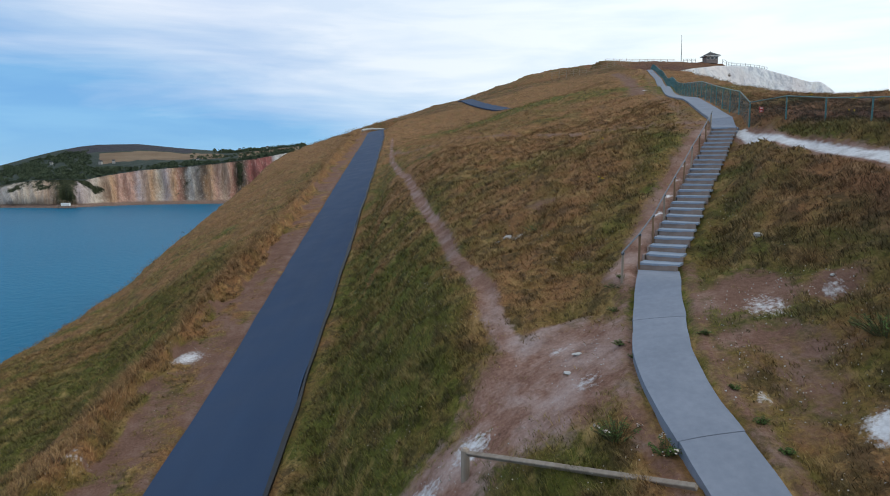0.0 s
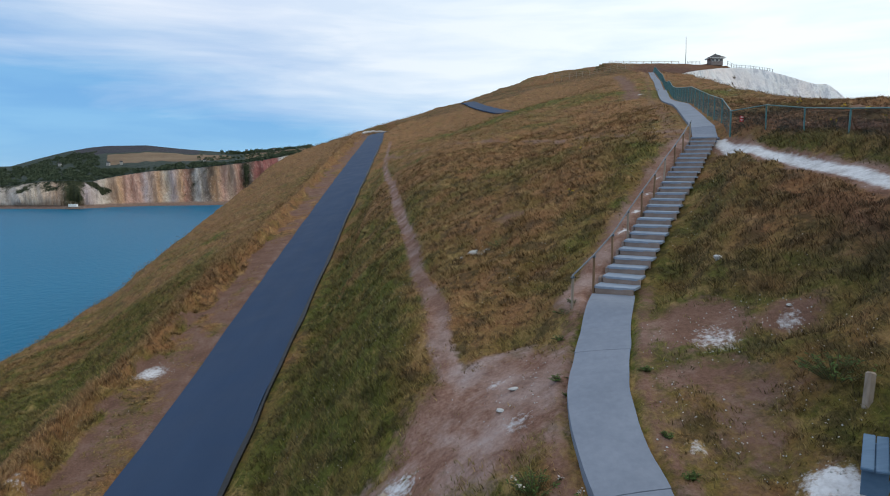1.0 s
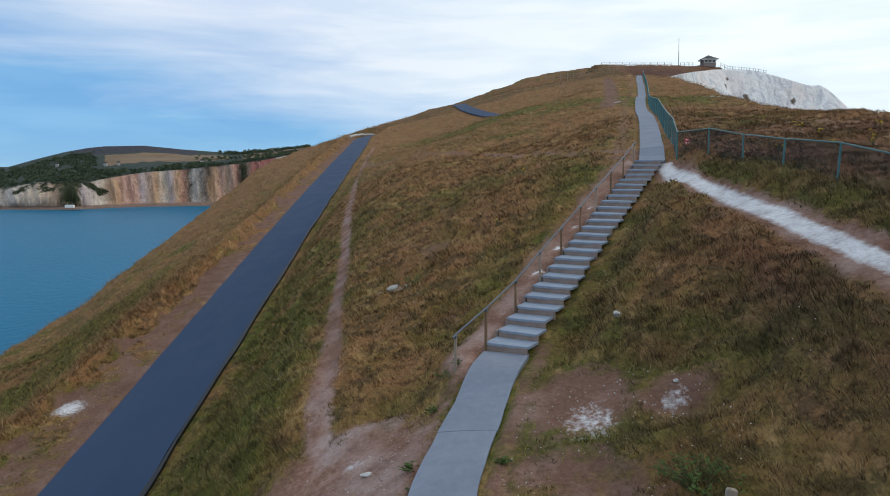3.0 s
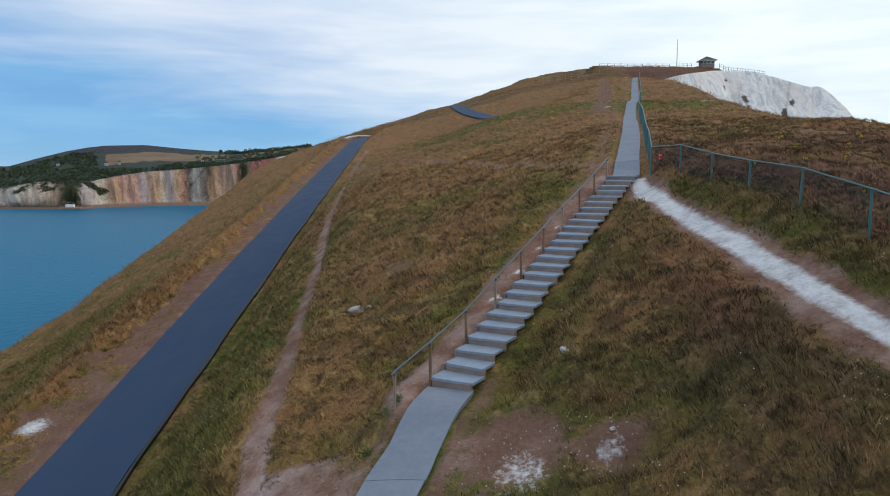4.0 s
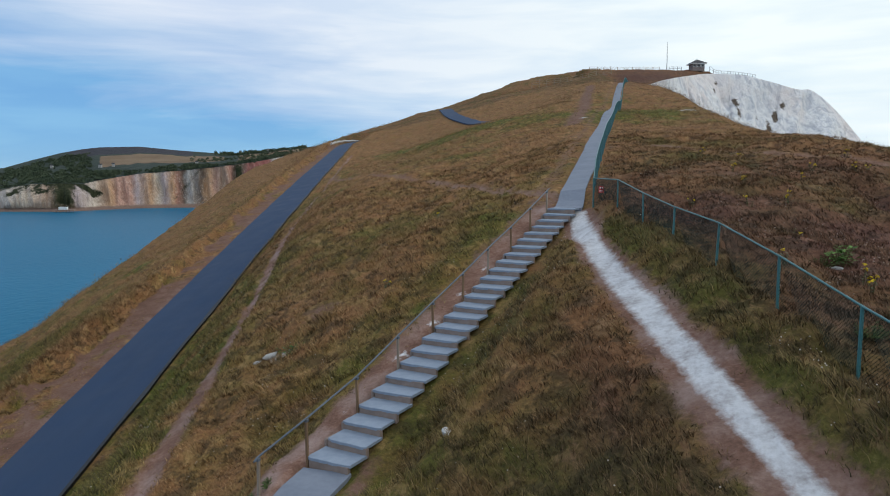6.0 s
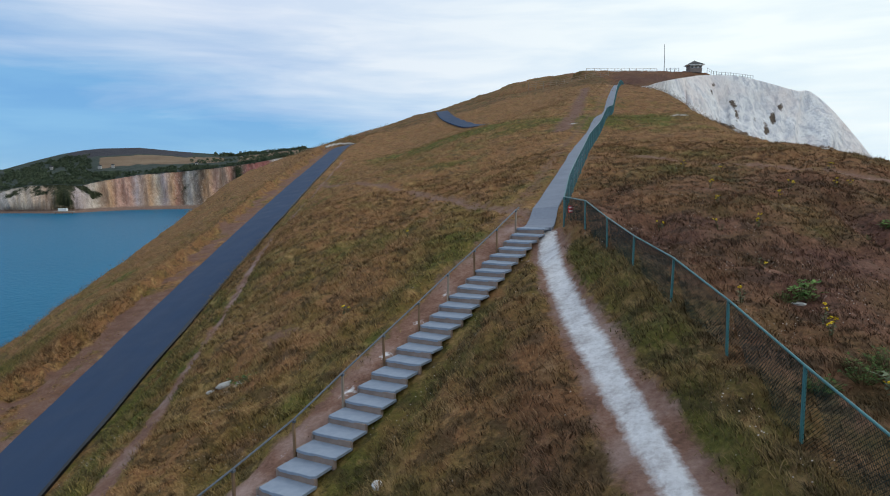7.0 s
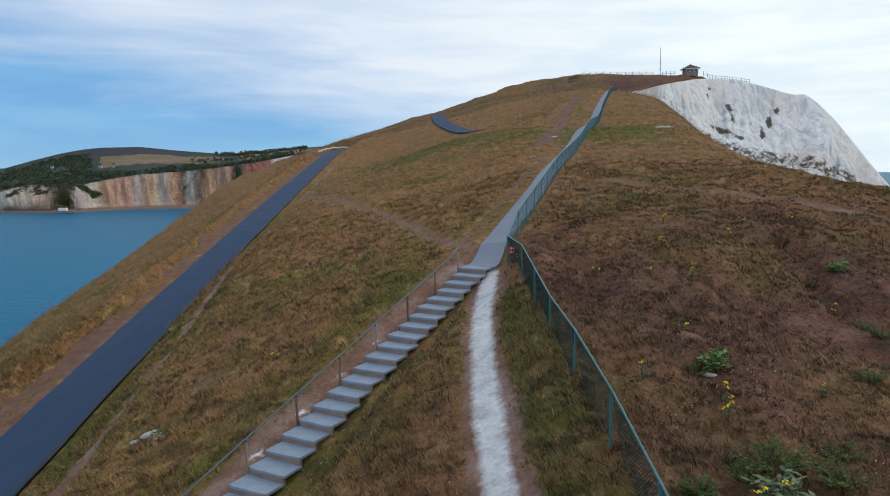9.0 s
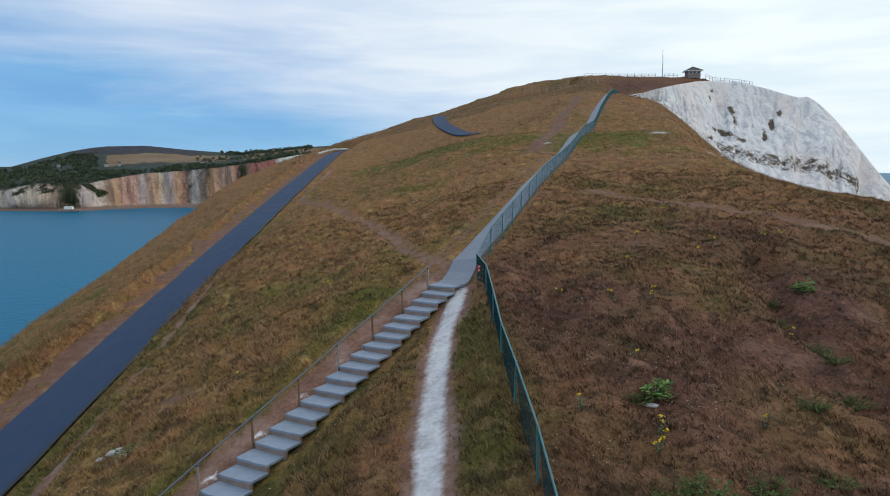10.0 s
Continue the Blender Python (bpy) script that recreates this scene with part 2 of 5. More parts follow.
# Centre lines in plan
ROAD = [(-6.75, -22), (-8.2, 20), (-9.52, 50), (-12.2, 100), (-15.5, 150), (-19.75, 205), (-17.8, 222), (-12, 232)]
ROAD_HALF, ROAD_FALL = 2.18, 0.20
FAR_ROAD = [(19, 170), (16, 177), (13.5, 188), (11.2, 200), (9.6, 213), (8.2, 235), (7.3, 255), (6.6, 280)]
LOWER_PATH = [(2.6, -9), (4.3, 4), (4.95, 10.0), (4.85, 11.6), (4.74, 13.0), (4.85, 14.8), (5.05, 15.7), (5.38, 16.9), (5.75, 18.2), (6.1, 19.3), (6.4, 20.3)]
STAIR_FOOT, STAIR_HEAD = Vector((6.43, 20.33, -3.18)), Vector((14.09, 34.84, 1.77))
FENCE_UP = [(15.2, 34.75), (16.9, 41.9), (19.2, 51), (22.2, 63), (27.6, 84), (33.4, 105), (42.3, 140), (50.2, 170), (57.9, 198)]
UPPER_PATH = [(14.1, 34.8), (14.55, 36.4), (16.2, 42.5), (18.5, 51.4), (21.4, 63.2), (26.8, 84.3), (32.6, 105.2), (41.5, 140.2), (49.4, 170.2), (57.0, 198)]
TRACK = [(14.5, 34.6), (14.0, 30), (13.85, 26.5), (13.78, 23), (13.85, 20), (13.95, 17.6), (14.05, 15.5), (14.5, 10), (15, 4), (15.2, 0), (15.4, -9), (15.4, -20)]
TRAIL = [(-11.5, 150), (-8.6, 112), (-7.0, 92), (-4.8, 72), (-3.4, 61.5), (-2.4, 52), (-1.0, 41.5), (-0.1, 35), (0.35, 30.3), (0.95, 26.3), (1.4, 23), (1.5, 20.8), (2.0, 18.2)]
TRAIL_B = [(-8.9, 108), (-6, 99), (2.4, 71), (5.5, 62.5), (8.4, 55.2), (10.3, 49), (12.3, 40.8), (13.9, 37.2)]
TRAIL_C = [(23, 53), (26, 49.6), (28.4, 46.8), (30.5, 44.3), (32, 43), (33.7, 42.2), (35.4, 41.5), (38, 40.5)]
GULLY = [(26.9, 36.0), (26.4, 33.6), (25.8, 31.6), (25.5, 30.3), (25.8, 29.0), (26.5, 27.8), (27.4, 26.6)]
SPURS = [(22.5, 82), (25.2, 92), (29, 109), (34, 133), (39.5, 158), (45, 186)]


def curve(points, step=0.5):
    """A smooth line through points, sampled evenly."""
    p = np.array(points, float)
    q = np.vstack([2 * p[0] - p[1], p, 2 * p[-1] - p[-2]])
    out = []
    for i in range(1, len(q) - 2):
        n = max(2, int(np.linalg.norm(q[i + 1] - q[i]) / step))
        t = np.linspace(0, 1, n, endpoint=False)[:, None]
        a, b, c, d = q[i - 1], q[i], q[i + 1], q[i + 2]
        la, lb, lc = (max(np.linalg.norm(v), 1e-6) for v in (b - a, c - b, d - c))
        m0, m1 = (c - a) / (la + lb) * lb, (d - b) / (lb + lc) * lb
        out.append(b * (2 * t**3 - 3 * t**2 + 1) + m0 * (t**3 - 2 * t**2 + t) + c * (3 * t**2 - 2 * t**3) + m1 * (t**3 - t**2))
    return np.vstack(out + [p[-1:]])


def away(x, y, line, signed=False):
    """Distance in plan from a sampled line (to its right: positive, if signed)."""
    x, y = np.asarray(x, float).ravel(), np.asarray(y, float).ravel()
    best, sign = np.full(len(x), 1e9), np.ones(len(x))
    for (ax, ay), (bx, by) in zip(line[:-1], line[1:]):
        dx, dy = bx - ax, by - ay
        t = np.clip(((x - ax) * dx + (y - ay) * dy) / (dx * dx + dy * dy), 0, 1)
        ex, ey = x - ax - t * dx, y - ay - t * dy
        d = np.hypot(ex, ey)
        near = d < best
        best[near] = d[near]
        if signed:
            sign[near] = np.where((dy * ex - dx * ey)[near] >= 0, 1, -1)
    return best * sign if signed else best


L_ROAD, L_FAR = curve(ROAD, 4), curve(FAR_ROAD, 5)
L_LOW, L_UP, L_TRACK = curve(LOWER_PATH, 0.5), curve(UPPER_PATH, 2), curve(TRACK, 0.7)
L_SHOULDER = curve([(33, 40), (34.3, 50), (36.6, 69), (44, 100), (50, 130), (55, 155), (60, 178)], 8)
L_TRAIL_C, L_GULLY = curve(TRAIL_C, 2), curve(GULLY, 1)
L_TRAIL, L_TRAIL_B, L_SPUR = curve(TRAIL, 2), curve(TRAIL_B, 2), curve(SPURS, 4)
L_STAIR = np.array([STAIR_FOOT[:2], STAIR_HEAD[:2]])


def road_height(y):
    v = np.minimum(y, 214)
    return -15.18 + 0.1724 * v - 0.0002498 * v**2 - 0.2 * smooth(y, 214, 240)


BROW_X = [52, 58.6, 64.1, 69.9, 79.4, 91.3, 101.6, 115.3, 125.5, 138, 144.2]
BROW_Y = [197, 200, 203, 210, 225, 245, 258, 262, 264, 266, 268]
BROW_Z = [22.2, 23.9, 25.3, 27.4, 30.2, 33.4, 35.6, 35.6, 33.8, 30.9, 30.7]


def bare_land(x, y):
    """The land's broad form."""
    x, y = np.asarray(x, float).ravel(), np.asarray(y, float).ravel()
    z = np.einsum("ni,ij,nj->n", shares(y, AHEAD), GRID, shares(x / (np.maximum(y, -10) + 15), SLANT))
    # the sea cliff to the left
    over = np.maximum(0, -43.2 + 1.5 * np.sin(y / 11) - x)
    z = z - 0.10 * over**2
    # beyond the crest the ground falls away again
    z = z - 0.5 * np.maximum(0, y - 268)
    # the turf above the chalk brow, rising to the hut
    by, bz = np.interp(x, BROW_X, BROW_Y), np.interp(x, BROW_X, BROW_Z)
    top = bz + np.maximum(0, 37.5 - bz) * smooth((y - by) / np.maximum(264 - by, 6), 0, 1) - 0.4 * np.maximum(0, y - 270)
    top = top - 0.12 * np.maximum(0, x - 103) ** 2
    z = np.where((x > 56) & (x < 118) & (y > by + 3.5), np.maximum(z, top), z)
    z = z + 2.8 * np.exp(-(((x - 65) / 9) ** 2 + ((y - 174) / 20) ** 2))
    # a rounded shoulder that runs up beside the fenced path towards the chalk
    rise = np.interp(y, [34, 50, 68, 100, 130, 155, 178], [0, 0.8, 1.3, 2.4, 2.6, 1.5, 0])
    z = z + rise * np.exp(-(away(x, y, L_SHOULDER) / 6.0) ** 2)
    # a low cross ridge before the upper slope, with a dip behind it
    crest = 90 + 1.4 * np.clip(25 - x, 0, 28)
    side_fade = smooth(x, -8, 6) * (1 - smooth(x, 34, 46))
    z = z + side_fade * (0.42 * np.exp(-(((y - crest) / 8) ** 2)) - 0.35 * np.exp(-(((y - crest - 17) / 8) ** 2)))
    z = z + 1.5 * np.exp(-(((x - 10) / 9) ** 2 + ((y - 150) / 15) ** 2))
    z = z - 1.4 * np.exp(-(((x + 37) / 9) ** 2 + ((y - 172) / 30) ** 2))
    # the last ridge behind the hilltop
    ridge = 44.2 - np.where(x < 78, 0.0024, 0.012) * (x - 78) ** 2 - 0.007 * (y - 320) ** 2 - 3.2 * np.exp(-(((x - 12) / 24) ** 2)) + 0.5 * bumps(x, y, 7, 9)
    z = np.where(y > 250, np.maximum(z, ridge), z)
    return np.maximum(z, SEA - 6)


def land(x, y):
    """The land as it is trodden and cut: road bench, paths, stairs."""
    x, y = np.asarray(x, float).ravel(), np.asarray(y, float).ravel()
    z = bare_land(x, y)
    d = away(x, y, L_ROAD, True)
    # the bench is level with the road; beyond its dirt verge to the left stands a low bank
    w = 1 - smooth(np.abs(d + 0.9), 3.7, 6.2)
    w = w * (y < 224)
    z = z * (1 - w) + (road_height(y) + ROAD_FALL * np.clip(d, -2.5, 3) + 0.09 * np.clip(d + 2.5, -2.5, 0) - 0.03) * w
    ds = away(x, y, L_STAIR)
    rx, ry = STAIR_HEAD.x - STAIR_FOOT.x, STAIR_HEAD.y - STAIR_FOOT.y
    along = np.clip(((x - STAIR_FOOT.x) * rx + (y - STAIR_FOOT.y) * ry) / (rx * rx + ry * ry), 0, 1)
    w = (1 - smooth(ds, 0.9, 2.6))
    z = z * (1 - w) + (STAIR_FOOT.z + along * (STAIR_HEAD.z - STAIR_FOOT.z) - 0.02) * w
    return z


def height_at(x, y):
    return float(land([x], [y])[0])


def mesh_of(name, verts, faces, material, smooth_shade=True):
    me = bpy.data.meshes.new(name)
    me.from_pydata([tuple(v) for v in verts], [], [tuple(f) for f in faces])
    me.materials.append(material)
    if smooth_shade:
        me.polygons.foreach_set("use_smooth", [True] * len(me.polygons))
    me.update()
    return me


def add(name, me, label="", category="", group="", kind="", parent=None):
    ob = new(name, me)
    if parent:
        ob.parent = parent
    return tagged(ob, label, category, group, kind)


def part(name, bm, material, parent, label=""):
    me = bpy.data.meshes.new(name)
    bm.to_mesh(me)
    bm.free()
    me.materials.append(material)
    return add(name, me, label, parent=parent)


def grid_faces(rows, cols):
    i = np.arange((rows - 1) * (cols - 1))
    a = (i // (cols - 1)) * cols + i % (cols - 1)
    return np.stack([a, a + 1, a + cols + 1, a + cols], 1)


def verge_edge(y):
    """How far the bare verge reaches from the lane's centre line."""
    return 5.6 - 1.15 * smooth(y, 32, 56)


def fields(x, y):
    """Where the turf is green, rusty, worn to soil or to chalk."""
    n4 = bumps(x, y, 3.6, 15)
    n1, n2, n3 = bumps(x, y, 7, 1), bumps(x, y, 2.3, 2), bumps(x, y, 0.8, 3)
    d = away(x, y, L_ROAD, True)
    green = 0.25 + 0.26 * (x < 12) * (1 - smooth(y, 26, 50)) - 0.12 * smooth(y, 40, 60) + 0.28 * n1 + 0.18 * n2 - 0.25 * n4
    green += np.clip(0.42 + 0.45 * n2 + 0.5 * n4, 0, 1) * np.exp(-((d - 4.8) / 2.6) ** 2) * (y < 120)
    green += np.clip(0.32 + 0.4 * n1 + 0.35 * n2, 0, 1) * smooth(-d, 5.5, 9) * (1 - smooth(y, 40, 110)) - 0.5 * np.exp(-((d + verge_edge(y) + 1.4) / 1.1) ** 2)
    green += 0.55 * np.exp(-(((x + 2.2) / 3.4) ** 2)) * (1 - smooth(y, 26, 40))
    green += (0.15 + 0.4 * n2) * np.exp(-(((x - 10) / 6) ** 2 + ((y - 14) / 5) ** 2)) + 0.75 * np.exp(-(((x - 15.2) / 0.8) ** 2)) * (y < 31)
    knoll = np.exp(-(((y - 90 - 1.4 * np.clip(25 - x, 0, 28) + 3 * n2) / 9) ** 2)) * smooth(x, -8, 2) * (1 - smooth(x, 34, 42))
    green += 0.95 * knoll
    # heathy, darker turf beyond the brow of the upper slope
    heath = smooth(y - np.interp(x, [10, 21, 25, 36, 45, 51, 60], [212, 209, 219, 221, 205, 190, 192]) + 2 * n2, 0, 5)
    green += 0.75 * heath * (x < 60)
    green -= 0.45 * smooth(y, 110, 170) + 0.25 * np.exp(-(((y - 62) / 12) ** 2)) * (x > -5)
    rust = smooth(x - 15.0 - 0.24 * np.maximum(y - 36, 0), -1.5, 2.0) * np.clip(0.84 + 0.14 * n1 + 0.22 * n4 + 0.15 * n2, 0, 1) * (1 - 0.65 * smooth(y, 32, 58)) + 0.12 * smooth(y, 110, 170) + (0.45 + 0.2 * n1) * heath + 0.25 * np.exp(-(((x - 12.3) / 2.5) ** 2)) * (y < 36)
    rust = rust * (1 - 0.8 * knoll)
    rust += 0.45 * np.exp(-(((x - 11.0) / 3.6) ** 4 + ((y - 17) / 9) ** 4)) * np.clip(0.8 + 0.5 * n2, 0, 1)
    green += 0.35 * np.exp(-(((x - 24) / 3.2) ** 2 + ((y - 44) / 3.0) ** 2)) + 0.3 * np.exp(-(((x - 28.3) / 1.5) ** 2 + ((y - 39) / 1.5) ** 2)) + 0.7 * np.exp(-(((x - 18.6) / 2.2) ** 2 + ((y - 18.2) / 3.0) ** 2))
    green += 0.12 * np.exp(-(((x - 11.0) / 3.4) ** 4 + ((y - 17) / 8) ** 4))
    ragged = 0.75 * n2 + 0.5 * n3 + 0.35 * n1
    out = verge_edge(y)
    worn = smooth(-d, 2.0, 2.4) * (1 - smooth(-d - ragged, out - 0.6, out + 0.4)) * (y < 214) * np.clip(0.72 + 0.30 * n2 + 0.35 * n3, 0, 1)
    worn = np.maximum(worn, np.exp(-(away(x, y, L_TRAIL) / (0.40 + 0.06 * (1 - smooth(y, 20, 40)) + 0.08 * n2)) ** 2))
    worn = np.maximum(worn, 0.75 * np.exp(-(away(x, y, L_TRAIL_B) / 0.75) ** 2))
    worn = np.maximum(worn, 0.80 * np.exp(-(away(x, y, L_TRAIL_C) / (0.85 + 0.3 * n2)) ** 2))
    worn = np.maximum(worn, 0.85 * np.exp(-(away(x, y, L_SPUR) / 1.6) ** 2))
    worn = np.maximum(worn, 0.95 * np.exp(-(((x - 2.6) / 2.6) ** 2 + ((y - 16.3) / 3.2) ** 2) ** 2))
    worn = np.maximum(worn, np.exp(-(((x + 0.3) / 2.0) ** 2 + ((y - 14.6) / 2.2) ** 2)))
    worn = np.maximum(worn, np.clip(0.66 + 0.3 * n2 + 0.3 * n3, 0, 1) * np.exp(-(((x - 7.2) / 1.7) ** 2 + ((y - 13.6) / 3.6) ** 2) ** 2))
    worn = np.maximum(worn, np.clip(0.82 + 0.25 * n2 + 0.3 * n3, 0, 1) * np.exp(-(((x - 7.6) / 1.35) ** 2 + ((y - 16.9) / 1.5) ** 2) ** 2))
    worn = np.maximum(worn, 1.0 * np.exp(-(((x - 9.4) / 1.0) ** 2 + ((y - 16.4) / 0.6) ** 2)))
    worn = np.maximum(worn, (1.0 + 0.15 * n3) * np.exp(-((away(x, y, L_STAIR, True) + 1.05) / (0.72 + 0.15 * n2)) ** 2))
    for cx, cy, r, a in ((26.6, 29.3, 0.8, 0.6), (28.6, 31.0, 1.0, 0.62), (19.2, 29.3, 1.2, 0.55), (22.5, 37.4, 1.6, 0.58), (23.0, 33.0, 1.0, 0.5)):
        worn = np.maximum(worn, a * np.exp(-(((x - cx) / r) ** 2 + ((y - cy) / r) ** 2)))
    worn = np.maximum(worn, 0.7 * np.exp(-((away(x, y, L_LOW) - 0.95) / 0.38) ** 2))
    worn = np.maximum(worn, 0.95 * np.exp(-(away(x, y, L_TRACK) / (0.74 + 0.18 * n2)) ** 4))
    worn = np.maximum(worn, 0.6 * np.exp(-((away(x, y, L_UP, True) + 1.6) / 0.7) ** 2))
    worn = np.maximum(worn, 0.75 * np.exp(-(((x - 4.4) / 1.3) ** 2 + ((y - 30.8) / 0.7) ** 2)))
    worn = np.maximum(worn, 0.55 * smooth(n4 + 0.5 * n2, 0.75, 1.2) * (x > 15.5) * (y < 75))
    white = 1.2 * np.exp(-(away(x, y, L_TRACK) / (0.20 + 0.14 * smooth(y, 14, 23) + 0.07 * n2 + 0.05 * n3)) ** 4)
    for cx, cy, r, s in ((-13.6, 35.2, 1.25, 0.78), (3.05, 29.3, 0.6, 0.72), (7.7, 16.2, 1.0, 0.64), (9.4, 16.3, 0.45, 0.7), (7.85, 11.45, 0.7, 0.9), (-0.7, 14.9, 0.9, 0.8), (0.6, 15.3, 0.8, 0.72), (3.2, 15.0, 0.7, 0.6), (7.75, 24.9, 0.4, 0.8), (8.6, 26.4, 0.35, 0.78), (6.5, 22.6, 0.3, 0.7), (9.5, 28.3, 0.35, 0.75), (10.4, 30.0, 0.3, 0.7), (58, 120, 3.0, 0.8), (65, 140, 4.0, 0.8), (45, 79, 1.6, 0.8), (60, 203, 4.0, 0.85), (66, 212, 3.5, 0.85), (52, 100, 2.4, 0.75),
                         (2.9, 17.2, 0.5, 0.62), (-14.3, 25.0, 1.1, 0.55), (43, 84, 2.0, 0.9), (40, 96, 2.2, 0.8), (50, 92, 3.5, 0.72), (24.5, 86, 0.8, 0.8), (6.2, 12.9, 0.35, 0.7)):
        white = np.maximum(white, s * np.exp(-(((x - cx) / r) ** 2 + ((y - cy) / r) ** 2)))
    return green, rust, worn, white


def surface(x, y):
    """The ground's height with its tussocks, the fields, and the distance from paving."""
    z = land(x, y)
    hard = np.minimum.reduce([away(x, y, L_ROAD) - 2.6, away(x, y, L_LOW) - 0.68, away(x, y, L_STAIR) - 0.7, away(x, y, L_UP) - 0.8, away(x, y, L_FAR) - 2.2])
    g, r, b, w = fields(x, y)
    rough = smooth(hard, 0.0, 0.9) * (1 - 0.8 * smooth(b, 0.35, 0.8)) * (1 - 0.9 * smooth(w, 0.3, 0.8))
    z = z + rough * (0.19 * bumps(x, y, 0.9, 4) + 0.11 * bumps(x, y, 0.45, 5) + 0.2 * bumps(x, y, 3.1, 6) + 0.25 * smooth(y, 60, 140) * bumps(x, y, 6, 7))
    z = z - 0.09 * (hard < 0.05) - 0.10 * np.exp(-(away(x, y, L_TRAIL) / 0.5) ** 2) - 0.05 * b * (hard > 0.3)
    # a low bank above the chalk track
    dt = -away(x, y, L_TRACK, True)
    z = z + (y < 34) * (y > 2) * (0.30 * smooth(dt, 0.55, 1.25) * (1 - smooth(dt, 1.4, 3.2)) + 0.10 * np.exp(-((dt - 1.0) / 0.4) ** 2) * bumps(x, y, 0.6, 10))
    # a shallow gully with a broken edge on the slope beyond the fence
    z = z - 0.55 * np.exp(-((away(x, y, L_GULLY) + 0.25 * bumps(x, y, 0.9, 16)) / 0.75) ** 2) + 0.25 * np.exp(-((away(x, y, L_GULLY, True) - 1.3) / 0.7) ** 2)
    # a scraped cut with a red lip, and the hollow below the chalk outcrop
    z = z - 0.35 * np.exp(-(((x - 9.4) / 0.9) ** 2 + ((y - 15.9) / 0.6) ** 2)) + 0.22 * np.exp(-(((x - 9.7) / 1.0) ** 2 + ((y - 16.9) / 0.4) ** 2))
    z = z - 0.75 * np.exp(-(((x - 3.3) / 1.3) ** 2 + ((y - 29.2) / 1.0) ** 2)) - 0.25 * np.exp(-(((x - 3.0) / 1.2) ** 2 + ((y - 11.9) / 0.8) ** 2)) - 0.3 * np.exp(-(((x - 7.35) / 0.35) ** 2 + ((y - 28.4) / 0.35) ** 2))
    # low earth bank between verge and grass
    d, out = away(x, y, L_ROAD, True), verge_edge(y)
    z = z + (y < 210) * (0.75 * smooth(-d + 0.6 * bumps(x, y, 1.7, 14), out + 0.2, out + 0.65) * (1 - smooth(-d, out + 1.3, out + 5.5)) + (0.22 * bumps(x, y, 1.3, 8) + 0.16 * bumps(x, y, 0.6, 13)) * np.exp(-((d + out + 0.7) / 0.8) ** 2))
    return z, (g, r, b, w), hard


def build_land():
    # a fan of cells, finer near the start
    ahead = np.concatenate([np.linspace(-24, 3, 18), 3 + np.cumsum(np.geomspace(0.17, 4.2, 300))])
    ahead = ahead[ahead < 340]
    slant = np.concatenate([np.linspace(-1.9, -0.75, 30)[:-1], np.linspace(-0.75, 0.9, 420), np.linspace(0.9, 1.9, 24)[1:]])
    Y, U = np.meshgrid(ahead, slant, indexing="ij")
    X = U * (np.maximum(Y, -9) + 15)
    x, y = X.ravel(), Y.ravel()
    z, (g, r, b, w), _ = surface(x, y)
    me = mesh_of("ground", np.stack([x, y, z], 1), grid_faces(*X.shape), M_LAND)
    dusty = np.exp(-(((x - 1.8) / 3.8) ** 2 + ((y - 15) / 6.5) ** 2)) + (0.35 + 0.45 * smooth(y, 26, 45)) * np.exp(-(away(x, y, L_TRAIL) / 0.7) ** 2) + 0.2 * np.exp(-(away(x, y, L_TRAIL_B) / 1.0) ** 2) + 0.15 * np.exp(-(away(x, y, L_TRAIL_C) / 1.2) ** 2) + 0.15 * np.exp(-((away(x, y, L_ROAD, True) + 2.5) / 0.2) ** 2) + 0.6 * np.exp(-((away(x, y, L_STAIR, True) + 1.0) / 0.5) ** 2) + 0.55 * np.exp(-(away(x, y, L_TRACK) / 0.9) ** 2)
    dt = away(x, y, L_TRACK)
    w = np.where(dt < 1.2, 0.0, w)
    strip = 1 - dt / (0.86 + 0.52 * smooth(y, 13, 24) + 0.14 * bumps(x, y, 2.3, 2))
    for name, v in (("green", g), ("rust", r), ("bare", b), ("chalk", w), ("dusty", dusty), ("strip", strip)):
        me.attributes.new(name, "FLOAT", "POINT").data.foreach_set("value", np.clip(v, 0, 1).astype(np.float32))
    return add("ground", me, "dry brown and green grassy downland headland with worn soil", "ground", kind="structure")


